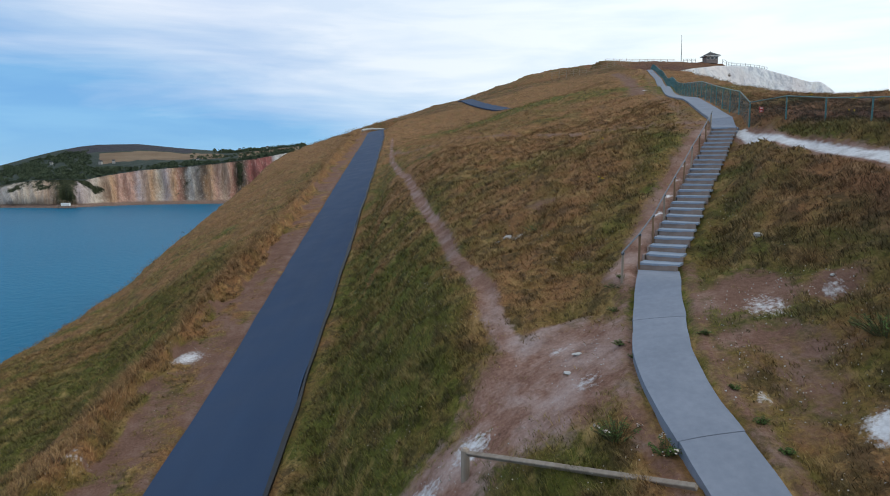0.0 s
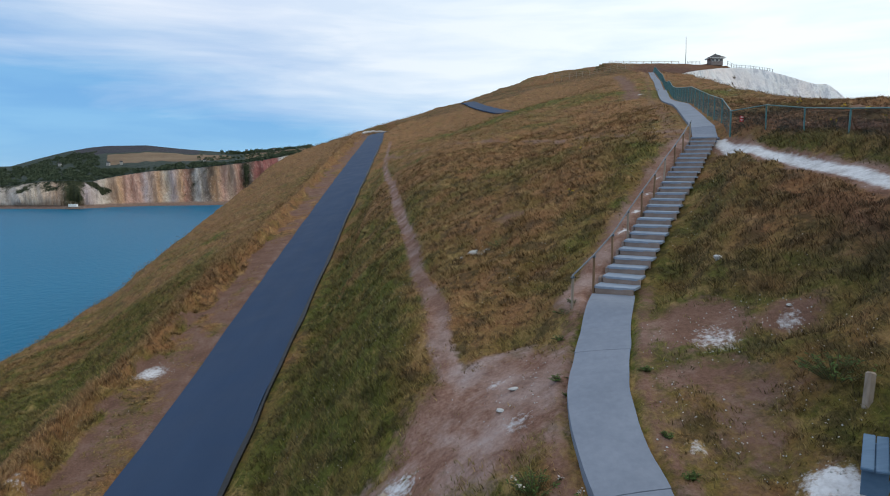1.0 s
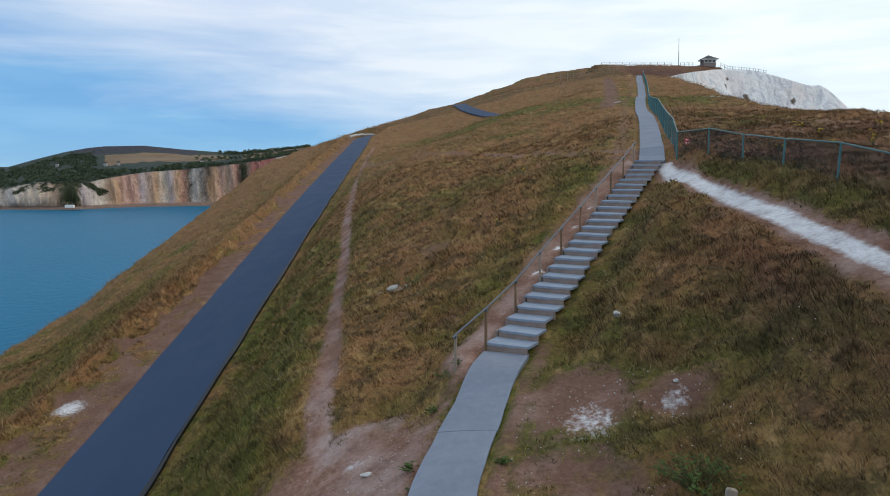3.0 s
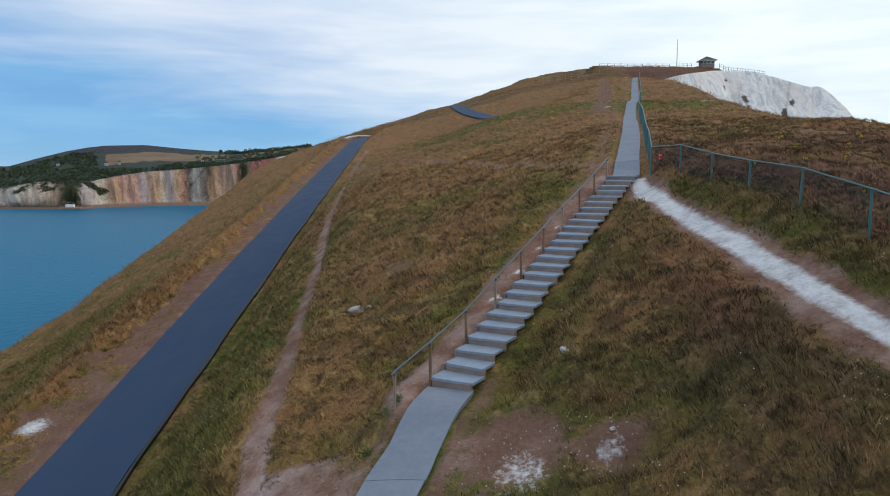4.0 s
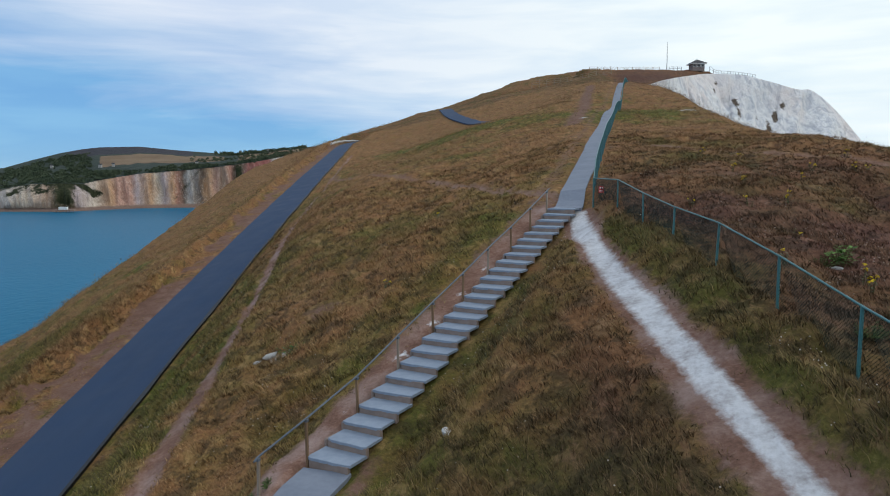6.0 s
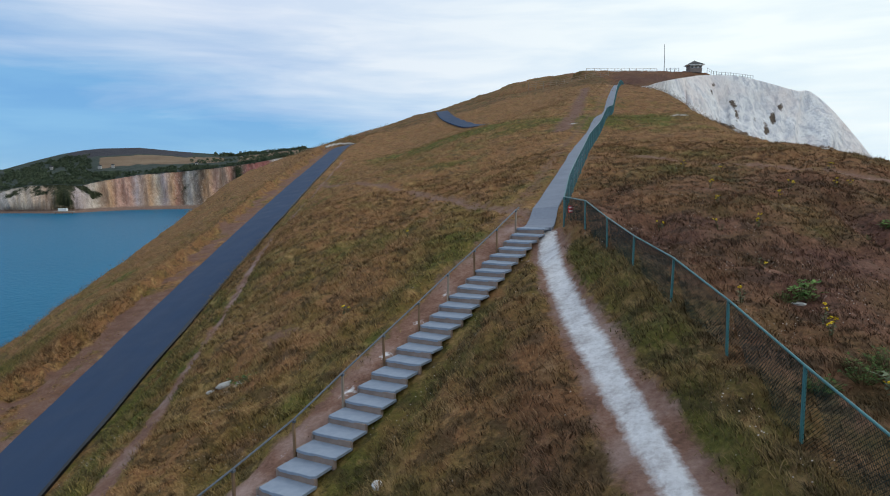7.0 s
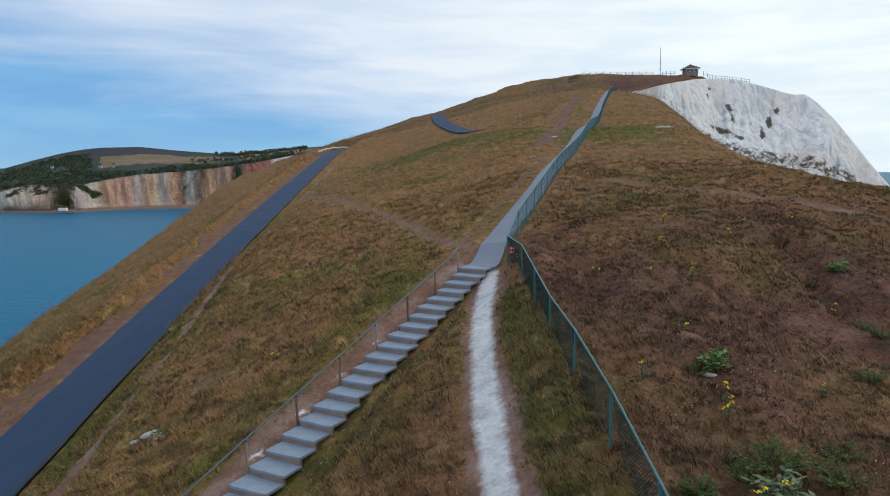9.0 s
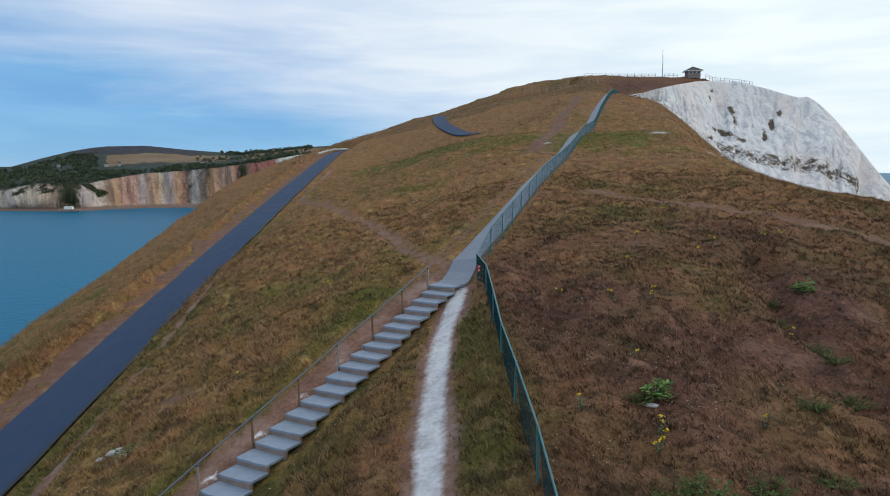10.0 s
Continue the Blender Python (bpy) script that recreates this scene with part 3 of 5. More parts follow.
def ribbon(name, line, half, lift, material, label, category, crossfall=0.0, level=None, skirt=0.25, across=6, wobble=0.0, closed=False):
    """A paved strip along a line, with thickness."""
    p = np.asarray(line)
    t = np.gradient(p, axis=0)
    t /= np.linalg.norm(t, axis=1)[:, None]
    n = np.stack([t[:, 1], -t[:, 0]], 1)
    half = np.broadcast_to(half, len(p))
    e = np.linspace(-1, 1, across)
    rim = np.zeros((len(p), across))
    if wobble:
        s = np.arange(len(p))
        rim[:, 0], rim[:, -1] = wobble * bumps(s, s * 0, 3, 11), wobble * bumps(s, s * 0, 3, 12)
    off = e[None] * half[:, None] + rim
    X, Y = p[:, :1] + n[:, :1] * off, p[:, 1:] + n[:, 1:] * off
    z0 = level(p[:, 1]) if level is not None else land(p[:, 0], p[:, 1])
    Z = z0[:, None] + lift + crossfall * off + (0 if level is not None else 0.6 * (land(X.ravel(), Y.ravel()).reshape(X.shape) - z0[:, None]))
    X = np.hstack([X[:, :1], X, X[:, -1:]])
    Y = np.hstack([Y[:, :1], Y, Y[:, -1:]])
    Z = np.hstack([Z[:, :1] - skirt, Z, Z[:, -1:] - skirt])
    if closed:
        X, Y, Z = (np.vstack([v[:1], v, v[-1:]]) for v in (X, Y, Z))
        Z[0], Z[-1] = Z[0] - skirt, Z[-1] - skirt
    me = mesh_of(name, np.stack([X.ravel(), Y.ravel(), Z.ravel()], 1), grid_faces(*X.shape)[:, ::-1], material, False)
    return add(name, me, label, category, kind="structure")


ground = build_land()
road_line = curve(ROAD, 1.0)
wider = 1 - smooth(road_line[:, 1], 18, 36)
road_line[:, 0] -= 0.16 * wider
road = ribbon("road", road_line, ROAD_HALF + 0.16 * wider, 0.04, M_ASPHALT, "smooth dark blue-grey asphalt lane climbing the hillside", "road", ROAD_FALL, road_height, wobble=0.06)
ribbon("road_far", curve(FAR_ROAD, 3), 2.0, 0.15, M_ASPHALT, "distant bend of the asphalt lane near the hilltop", "road")
lower = curve(LOWER_PATH, 0.02)
path_lower = tagged(new("path_lower"), "pale grey concrete footpath leading to the steps", "path", kind="structure")
for a, b in ((-9.0, -2.6), (-2.6, 3.0), (3.0, 7.4), (7.4, 11.9), (11.9, 16.7), (16.7, 20.6)):
    run = lower[(lower[:, 1] >= a) & (lower[:, 1] <= b)]
    slab = ribbon("slab", np.vstack([run[:-3:11], run[-1:]]), 0.62 - 0.04 * smooth(np.append(run[:-3:11, 1], run[-1, 1]), 17.2, 20.4), 0.015, M_CONCRETE, "", "", wobble=0.02, closed=True)
    slab.parent = path_lower
    del slab["kind"]
ribbon("path_upper", curve(UPPER_PATH, 0.8), 0.56, 0.03, M_CONCRETE, "pale grey concrete path beside the green fence", "path", wobble=0.04, closed=True)

# the sea, out to the horizon
k = Mat("sea_water", 0.35, spec=0.05)
k.b.inputs["IOR"].default_value = 1.33
broad = k.noise(0.004, 4, stretch=(1, 0.4, 1))
ripple = k.noise(0.35, 6, stretch=(1, 0.6, 1))
M_SEA = k.done(k.ramp(broad, (0.35, (0.001, 0.108, 0.205)), (0.65, (0.002, 0.130, 0.240))), ripple, 0.8, 0.5)
add("water", mesh_of("water", [(-4900, -900, SEA), (4900, -900, SEA), (4900, 4700, SEA), (-4900, 4700, SEA)], [(0, 1, 2, 3)], M_SEA), "calm blue-green sea in the bay", "sea", kind="structure")


# ---- steps, rail and fence ----
def box(bm, sx, sy, sz, m=None, bevel=0.0):
    """A box of that size round the origin of m, with softened edges."""
    r = bmesh.ops.create_cube(bm, size=1)
    bmesh.ops.transform(bm, matrix=(m or Matrix()) @ Matrix.Diagonal((sx, sy, sz, 1)), verts=r["verts"])
    if bevel:
        edges = list({e for v in r["verts"] for e in v.link_edges})
        bmesh.ops.bevel(bm, geom=edges, offset=bevel, segments=1, affect="EDGES")
    return bm


def tube(bm, points, radius, sides=6, cap=True):
    """A round bar along points; radius may differ from point to point."""
    pts = [Vector(p) for p in points]
    radii = radius if isinstance(radius, (list, tuple)) else [radius] * len(pts)
    rings = []
    for i, p in enumerate(pts):
        d = (pts[min(i + 1, len(pts) - 1)] - pts[max(i - 1, 0)]).normalized()
        a = d.orthogonal().normalized() if abs(d.z) > 0.9 else d.cross(Vector((0, 0, 1))).normalized()
        b = d.cross(a)
        rings.append([bm.verts.new(p + (a * math.cos(q) + b * math.sin(q)) * radii[i]) for q in (2 * math.pi * j / sides for j in range(sides))])
    for r0, r1 in zip(rings[:-1], rings[1:]):
        for j in range(sides):
            bm.faces.new((r0[j], r0[(j + 1) % sides], r1[(j + 1) % sides], r1[j]))
    if cap:
        bm.faces.new(rings[0][::-1]), bm.faces.new(rings[-1])
    return bm


def data_of(name, bm, material):
    me = bpy.data.meshes.new(name)
    bm.to_mesh(me)
    bm.free()
    me.materials.append(material)
    return me


STEPS = 25
UPHILL = (STAIR_HEAD - STAIR_FOOT)
RUN = Vector((UPHILL.x, UPHILL.y, 0)).length / STEPS
RISE = UPHILL.z / STEPS
AHEAD_DIR = Vector((UPHILL.x, UPHILL.y, 0)).normalized()
SIDE_DIR = Vector((AHEAD_DIR.y, -AHEAD_DIR.x, 0))
TURN_STAIR = math.degrees(math.atan2(-AHEAD_DIR.x, AHEAD_DIR.y))
STAIR_W = 1.14


def worn_tread(seed):
    """A concrete tread with a ragged, slightly skewed outline."""
    rnd = random.Random(seed)
    n, skew = 9, rnd.uniform(0.0, 0.07)
    rows = []
    for j in range(n):
        u = j / (n - 1)
        x = (u - 0.5) * STAIR_W
        end = 0.03 if j in (0, n - 1) else 0.0
        front = -(RUN + 0.05) / 2 + rnd.uniform(-0.014, 0.014) + end + skew * (u - 0.5)
        rows.append((x + (rnd.uniform(-0.03, 0.03) if end else 0), front, (RUN + 0.05) / 2 + rnd.uniform(-0.01, 0.01)))
    bm = bmesh.new()
    loops = []
    for z, inset in ((-0.035, 0.0), (0.025, 0.0), (0.035, 0.01)):
        loops.append([bm.verts.new((x, f + inset, z)) for x, f, _ in rows] + [bm.verts.new((x, b - inset, z)) for x, _, b in rows[::-1]])
    for lo, hi in zip(loops[:-1], loops[1:]):
        for j in range(2 * n):
            bm.faces.new((lo[j], lo[(j + 1) % (2 * n)], hi[(j + 1) % (2 * n)], hi[j]))
    for j in range(n - 1):
        bm.faces.new((loops[2][j], loops[2][j + 1], loops[2][2 * n - 2 - j], loops[2][2 * n - 1 - j]))
        bm.faces.new((loops[0][j + 1], loops[0][j], loops[0][2 * n - 1 - j], loops[0][2 * n - 2 - j]))
    return data_of("tread", bm, M_TREAD)


def build_stairs():
    stairs = tagged(new("stairs"), "straight flight of pale concrete steps up the grassy slope", "stairs", kind="structure")
    treads = [worn_tread(j) for j in range(5)]
    riser = data_of("riser", box(bmesh.new(), STAIR_W - 0.05, 0.12, RISE + 0.06, bevel=0.01), M_RISER)
    kerb = data_of("kerb", box(bmesh.new(), 0.10, RUN * 0.55, RISE + 0.10, bevel=0.03), M_RISER)
    rnd = random.Random(4)
    for i in range(STEPS):
        c = STAIR_FOOT + AHEAD_DIR * (RUN * (i + 0.5)) + Vector((0, 0, RISE * (i + 1)))
        side = SIDE_DIR * rnd.uniform(-0.03, 0.03)
        t = add("tread", treads[i % 5 if i % 2 else (i * 3) % 5], parent=stairs)
        t.matrix_world = pose(*(c + side - Vector((0, 0, 0.035))), rnd.uniform(-0.7, 0.9), rnd.uniform(-0.8, 0.8), TURN_STAIR + rnd.uniform(-1.3, 1.3))
        r = add("riser", riser, "brown-stained concrete riser", parent=stairs)
        r.matrix_world = pose(*(c + side - AHEAD_DIR * (RUN / 2 - 0.045) - Vector((0, 0, RISE / 2 + 0.075))), 0, 0, TURN_STAIR)
        k = add("kerb", kerb, "earth-stained stub beside a tread", parent=stairs)
        k.matrix_world = pose(*(c - SIDE_DIR * (STAIR_W / 2 + 0.04) - AHEAD_DIR * RUN * 0.2 - Vector((0, 0, RISE / 2 + 0.08))), rnd.uniform(-3, 3), 0, TURN_STAIR + rnd.uniform(-5, 5))
    return stairs


build_stairs()


def build_handrail():
    rail = tagged(new("handrail"), "grey metal tube handrail on slim brown timber posts beside the steps", "handrail")
    n, tops, rnd = 10, [], random.Random(7)
    for i in range(n):
        s = (3 * i - 3) * RUN if i else -2.1 * RUN
        p = STAIR_FOOT + AHEAD_DIR * s - SIDE_DIR * (0.63 + (0.16 if i == 0 else 0) + rnd.uniform(-0.03, 0.03))
        z = height_at(p.x, p.y)
        want = STAIR_FOOT.z + (s / RUN + 1) * RISE + (0.86 if i < 2 else 0.70)
        tops.append(Vector((p.x, p.y, want)))
        h = want - z + 0.35
        bm = box(bmesh.new(), 0.062, 0.062, h, pose(p.x, p.y, z - 0.35 + h / 2, rnd.uniform(-1.5, 1.5), rnd.uniform(-1.5, 1.5), TURN_STAIR), 0.008)
        post = part("post", bm, M_DARKWOOD if i % 3 else M_WOOD, rail)
        bm = box(bmesh.new(), 0.085, 0.085, 0.07, pose(p.x, p.y, want - 0.02, 0, 0, TURN_STAIR), 0.01)
        part("bracket", bm, M_STEEL, post, "dark metal bracket")
    bm = bmesh.new()
    line = [tops[0] - AHEAD_DIR * 0.12 + Vector((0, 0, -0.03))] + [t + Vector((0, 0, 0.03)) for t in tops] + [tops[-1] + AHEAD_DIR * 0.35 + Vector((0, 0, 0.12))]
    part("rail", tube(bm, line, 0.024, 8), M_STEEL, rail, "dull galvanised tube rail")


build_handrail()


def fence_points():
    out = [(15.2, 34.72), (15.45, 31.55), (15.55, 28.45), (15.6, 25.45), (15.75, 22.55), (15.95, 19.75), (16.05, 17.0), (16.1, 14.2), (16.05, 11.3), (15.95, 8.3), (15.85, 5.3), (15.95, 2.3), (16.1, -0.7), (16.2, -3.7), (16.3, -6.7)]
    return out


def build_fence(name, points, label, high=1.25, gap=0.075, thick=0.0034, wire=None):
    fence = tagged(new(name), label, "fence")
    rnd = random.Random(len(points))
    feet = [Vector((x, y, height_at(x, y))) for x, y in points]
    for p in feet:
        lean = (rnd.uniform(-1.2, 1.2), rnd.uniform(-1.5, 1.5))
        bm = box(bmesh.new(), 0.05, 0.05, high + 0.35, pose(p.x, p.y, p.z + high / 2 - 0.17, *lean), 0.006)
        part("post", bm, M_GREENSTEEL, fence)
    bm = tube(bmesh.new(), [p + Vector((0, 0, high)) for p in feet], 0.022, 8)
    part("top_rail", bm, M_GREENSTEEL, fence, "blue-green coated top rail")
    for a, b in zip(feet[:-1], feet[1:]):
        d = b - a
        length = Vector((d.x, d.y, 0)).length
        bm = bmesh.new()
        wires = int((length + high) / gap)
        for k in range(wires):
            for way in (1, -1):
                # slanting wire clipped to the panel
                s0 = k * gap - (high if way > 0 else 0)
                u0, u1 = s0, s0 + high
                lo, hi = max(u0, 0), min(u1, length)
                if hi - lo < 0.02:
                    continue
                v0, v1 = lo - u0, hi - u0
                if way < 0:
                    v0, v1 = high - v0, high - v1
                p, q = a + d * (lo / length) + Vector((0, 0, v0)), a + d * (hi / length) + Vector((0, 0, v1))
                tube(bm, (p, q), thick, 3, False)
        part("mesh_panel", bm, wire or M_WIRE, fence, "green wire mesh panel")
    return fence


build_fence("wire_fence", fence_points(), "green wire mesh fence with a blue-green top rail")
up_line = curve(FENCE_UP, 0.1)
gone = np.concatenate([[0], np.cumsum(np.linalg.norm(np.diff(up_line, axis=0), axis=1))])
build_fence("wire_fence", [tuple(up_line[np.searchsorted(gone, d)]) for d in np.arange(0, gone[-1], 3.0) if d < gone[-1]], "long green wire mesh fence climbing beside the concrete path", gap=0.13, thick=0.0032, wire=M_WIRE_PALE)


def build_sign(x, y):
    z = height_at(x, y) + 0.78
    bm = box(bmesh.new(), 0.21, 0.012, 0.27, pose(x - 0.01, y - 0.06, z, 0, 0, 8), 0.004)
    me = data_of("warning_sign", bm, M_RED)
    s = add("warning_sign", me, "small red and white warning sign fixed to the green fence", "sign")
    for dz, w, h in ((0.07, 0.13, 0.05), (-0.05, 0.16, 0.022), (-0.095, 0.13, 0.015)):
        part("panel", box(bmesh.new(), w, 0.008, h, pose(x - 0.01, y - 0.072, z + dz, 0, 0, 8)), M_WHITE, s, "white printed area")


build_sign(15.3, 33.75)


# ---- chalk cliff and hilltop ----
def build_chalk():
    k = Mat("chalk_face", 0.95, spec=0.15)
    fine, streak, mid = k.noise(0.9, 7, 0.7), k.noise(0.16, 6, stretch=(1, 1, 0.25), warp=0.6), k.noise(0.05, 4)
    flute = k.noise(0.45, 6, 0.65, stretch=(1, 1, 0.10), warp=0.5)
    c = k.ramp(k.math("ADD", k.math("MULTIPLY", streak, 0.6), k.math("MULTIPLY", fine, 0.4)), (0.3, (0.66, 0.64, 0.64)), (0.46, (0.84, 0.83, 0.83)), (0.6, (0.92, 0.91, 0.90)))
    # Bluish shade in the flutes, painted into the chalk's colour
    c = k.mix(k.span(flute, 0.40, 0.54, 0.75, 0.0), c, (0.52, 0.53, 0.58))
    c = k.mix(k.span(mid, 0.48, 0.66, 0, 0.55), c, (0.82, 0.70, 0.65))
    tuft = k.math("MULTIPLY", k.math("ADD", k.math("SUBTRACT", k.attr("ledge"), 0.5), k.math("MULTIPLY", k.math("SUBTRACT", k.noise(0.5, 7, 0.75), 0.5), 1.7)), 5.0, clamp=True)
    c = k.mix(tuft, c, k.ramp(fine, (0.3, (0.06, 0.045, 0.032)), (0.7, (0.19, 0.145, 0.11))))
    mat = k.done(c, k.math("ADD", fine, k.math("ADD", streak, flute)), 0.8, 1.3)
    top = curve(list(zip(BROW_X, BROW_Y, BROW_Z)) + [(150.9, 266, 24.7), (157.6, 262, 15.2), (162.9, 256, 5.0), (168, 248, -6), (176, 236, -30)], 0.9)
    foot = curve([(52, 194, 21.0), (60, 196, 20.0), (66, 198, 17), (72, 202, 13), (78, 206, 7), (88, 210, 2), (98, 212, -4), (108, 212, -9), (116, 212, -14), (124, 212, -20), (136, 212, -28), (160, 212, -50)], 0.9)
    n, m = 240, 70
    pick = lambda line: line[np.linspace(0, len(line) - 1, n).astype(int)]
    T, F = pick(top), pick(foot)
    q = np.linspace(0, 1, m)[None, :, None]
    # the face drops steeply at first, then fans out in scree
    sag = 1 - (1 - q) ** 1.0
    P = T[:, None] * (1 - sag) + F[:, None] * sag
    hgt = (T[:, 2] - F[:, 2])[:, None]
    P[..., 1] += 0.10 * hgt * np.sin(np.pi * q[..., 0])
    xs = np.linspace(0, n * 0.9, n)[:, None] + 0 * q[..., 0]
    qs = 0 * xs + q[..., 0]
    rib = 4.0 * bumps(xs + 6 * qs, qs * 2, 9, 21) + 2.6 * bumps(xs + 9 * qs, qs * 4, 4, 22) + 0.7 * bumps(xs, qs * 20, 2, 23) + 0.4 * bumps(xs, qs * 40, 1, 24)
    P[..., 1] += rib * np.minimum(1, 4 * qs) * np.minimum(1, hgt / 8)
    P[..., 2] += 0.5 * bumps(xs, qs * 15, 3, 25) * np.minimum(1, 6 * qs)
    # a strip of rounded turf edge behind the brow
    back = P[:, :1] + np.array([[[0, 7, 0.1]]])
    P = np.concatenate([back, P], 1)
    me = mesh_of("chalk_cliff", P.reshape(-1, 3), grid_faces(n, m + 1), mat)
    led = np.zeros((n, m + 1))
    for px, pq, sx, sq, a in ((91, 0.09, 1.3, 0.04, 0.8), (89.5, 0.16, 1.5, 0.05, 0.8), (99.5, 0.26, 1.6, 0.06, 0.9), (100.5, 0.35, 1.5, 0.07, 0.8), (121, 0.17, 1.4, 0.05, 0.9), (117.5, 0.28, 1.9, 0.07, 0.95), (114, 0.39, 1.4, 0.08, 0.95),
                              (90, 0.45, 4, 0.025, 0.9), (96, 0.46, 6, 0.04, 0.9), (102, 0.49, 5, 0.03, 0.8), (46, 0.45, 7, 0.03, 0.75), (66, 0.54, 8, 0.03, 0.6), (83, 0.55, 4, 0.03, 0.7), (110, 0.34, 2, 0.03, 0.6)):
        led[:, 1:] = np.maximum(led[:, 1:], a * np.exp(-(((xs - px) / sx) ** 2 + ((qs - pq) / sq) ** 2)))
    # a broken, grass-grown terrace along the foot
    ledge_q = np.interp(xs, [84, 88, 107, 127, 146, 162, 172], [0.58, 0.60, 0.60, 0.54, 0.44, 0.31, 0.25])
    led[:, 1:] = np.maximum(led[:, 1:], 0.64 * smooth(xs, 84, 90) * (1 - smooth(xs, 164, 172)) * np.exp(-(((qs - ledge_q) / 0.075) ** 4)))
    led[:, 0] = 1
    me.attributes.new("ledge", "FLOAT", "POINT").data.foreach_set("value", led.ravel().astype(np.float32))
    return add("chalk_cliff", me, "weathered white chalk cliff face with dark grassy ledges", "cliff", kind="structure")


build_chalk()


def build_hut(x, y, z):
    hut = tagged(new("lookout_hut"), "small square lookout hut with a dark pyramid roof on the hilltop", "hut")
    wall_m = simple("hut_wall", (0.16, 0.13, 0.12), (0.27, 0.22, 0.20), 3, 0.85)
    glass = simple("dark_glass", (0.02, 0.025, 0.03), (0.04, 0.045, 0.05), 1, 0.15, spec=0.6)
    part("wall", box(bmesh.new(), 4.4, 4.0, 2.6, pose(x, y, z + 0.8), 0.05), wall_m, hut)
    bm = box(bmesh.new(), 5.7, 5.4, 0.28, pose(x, y, z + 2.15), 0.04)
    part("fascia", bm, M_WHITE, hut, "white painted fascia")
    bm = bmesh.new()
    base = [bm.verts.new((x + sx * 2.95, y + sy * 2.8, z + 2.29)) for sx, sy in ((-1, -1), (1, -1), (1, 1), (-1, 1))]
    tip = [bm.verts.new((x + sx * 0.35, y, z + 3.75)) for sx in (-1, 1)]
    for f in ((base[0], base[1], tip[1], tip[0]), (base[1], base[2], tip[1]), (base[2], base[3], tip[0], tip[1]), (base[3], base[0], tip[0]), base[::-1]):
        bm.faces.new(f)
    roof = part("roof", bm, M_ROOF, hut)
    part("finial", tube(bmesh.new(), [(x, y, z + 3.7), (x, y, z + 4.1)], [0.12, 0.05]), M_ROOF, roof)
    for dx in (-1.45, 0.0, 1.45):
        w = part("window", box(bmesh.new(), 1.15, 0.08, 1.0, pose(x + dx, y - 2.02, z + 1.45), 0.02), M_WHITE, hut, "white framed window")
        part("pane", box(bmesh.new(), 0.98, 0.05, 0.84, pose(x + dx, y - 2.05, z + 1.45)), glass, w, "dark window glass")
    return hut


build_hut(99.0, 262.5, 37.4)
mast = add("flag_mast", data_of("flag_mast", tube(bmesh.new(), [(88, 262, 34.5), (88, 262, 42), (87.85, 262, 47.3)], [0.14, 0.11, 0.06], 8), M_STEEL), "tall thin bare metal mast on the hilltop", "mast")


def post_fence(name, line, spacing, high, material, label, rails=2, thick=0.12):
    f = tagged(new(name), label, "fence")
    p = curve(line, 0.5)
    g = np.concatenate([[0], np.cumsum(np.linalg.norm(np.diff(p, axis=0), axis=1))])
    rnd = random.Random(int(g[-1] * 10))
    tops = []
    for d in np.arange(0, g[-1], spacing):
        x, y, z = p[np.searchsorted(g, d)]
        z = max(z, height_at(x, y)) if abs(z - height_at(x, y)) < 3 else z
        h = high * rnd.uniform(0.88, 1.1)
        part("post", box(bmesh.new(), thick, thick, h + 1.0, pose(x, y, z + h / 2 - 0.5, rnd.uniform(-3, 3), rnd.uniform(-3, 3)), 0.01), material, f)
        tops.append(Vector((x, y, z)))
    for r in range(rails):
        part("rail", tube(bmesh.new(), [t + Vector((0, -0.08, high * (0.9 - 0.4 * r))) for t in tops], thick * 0.35, 5), material, f)
    return f


post_fence("railing", [(104.5, 264.5, 36.0), (110, 265, 35.6), (116, 265.5, 35.2), (122, 266, 34.4)], 1.1, 2.0, M_STEEL, "grey metal viewing railing along the cliff brow")
post_fence("railing", [(89, 262.5, 36.3), (95, 262.5, 36.3)], 1.5, 1.3, M_STEEL, "short grey metal railing beside the hut")
post_fence("timber_fence", [(36, 236, 29.2), (50, 238, 30.6), (64, 238, 30.2)], 2.4, 1.5, M_WOOD, "weathered timber post fence below the summit", 3, 0.14)
post_fence("timber_fence", [(60, 263, 35.4), (72, 264, 35.6), (86, 264, 36.0)], 2.6, 1.4, M_WOOD, "weathered timber post fence along the summit", 2, 0.14)
wall = tagged(new("parapet"), "low dark masonry parapet of the hilltop battery", "wall")
part("wall", box(bmesh.new(), 8.5, 2.0, 2.2, pose(82.5, 264, 35.4), 0.1), M_DARKWOOD, wall)
part("coping", box(bmesh.new(), 8.8, 2.3, 0.25, pose(82.5, 264, 36.6), 0.05), M_ROOF, wall, "dark flat coping")

# white painted kerb where the lane turns over the crest
bm = bmesh.new()
kerb_line = curve([(-22.6, 190), (-22.9, 200), (-22.2, 210), (-19.5, 218), (-15.5, 222)], 1.0)
tube(bm, [(x, y, road_height(y) + 0.35 + 0.1 * math.sin(i)) for i, (x, y) in enumerate(kerb_line)], 0.28, 6)
add("stone_kerb", data_of("stone_kerb", bm, M_STONE), "rough white stone kerb round the bend of the lane", "kerb", kind="structure")

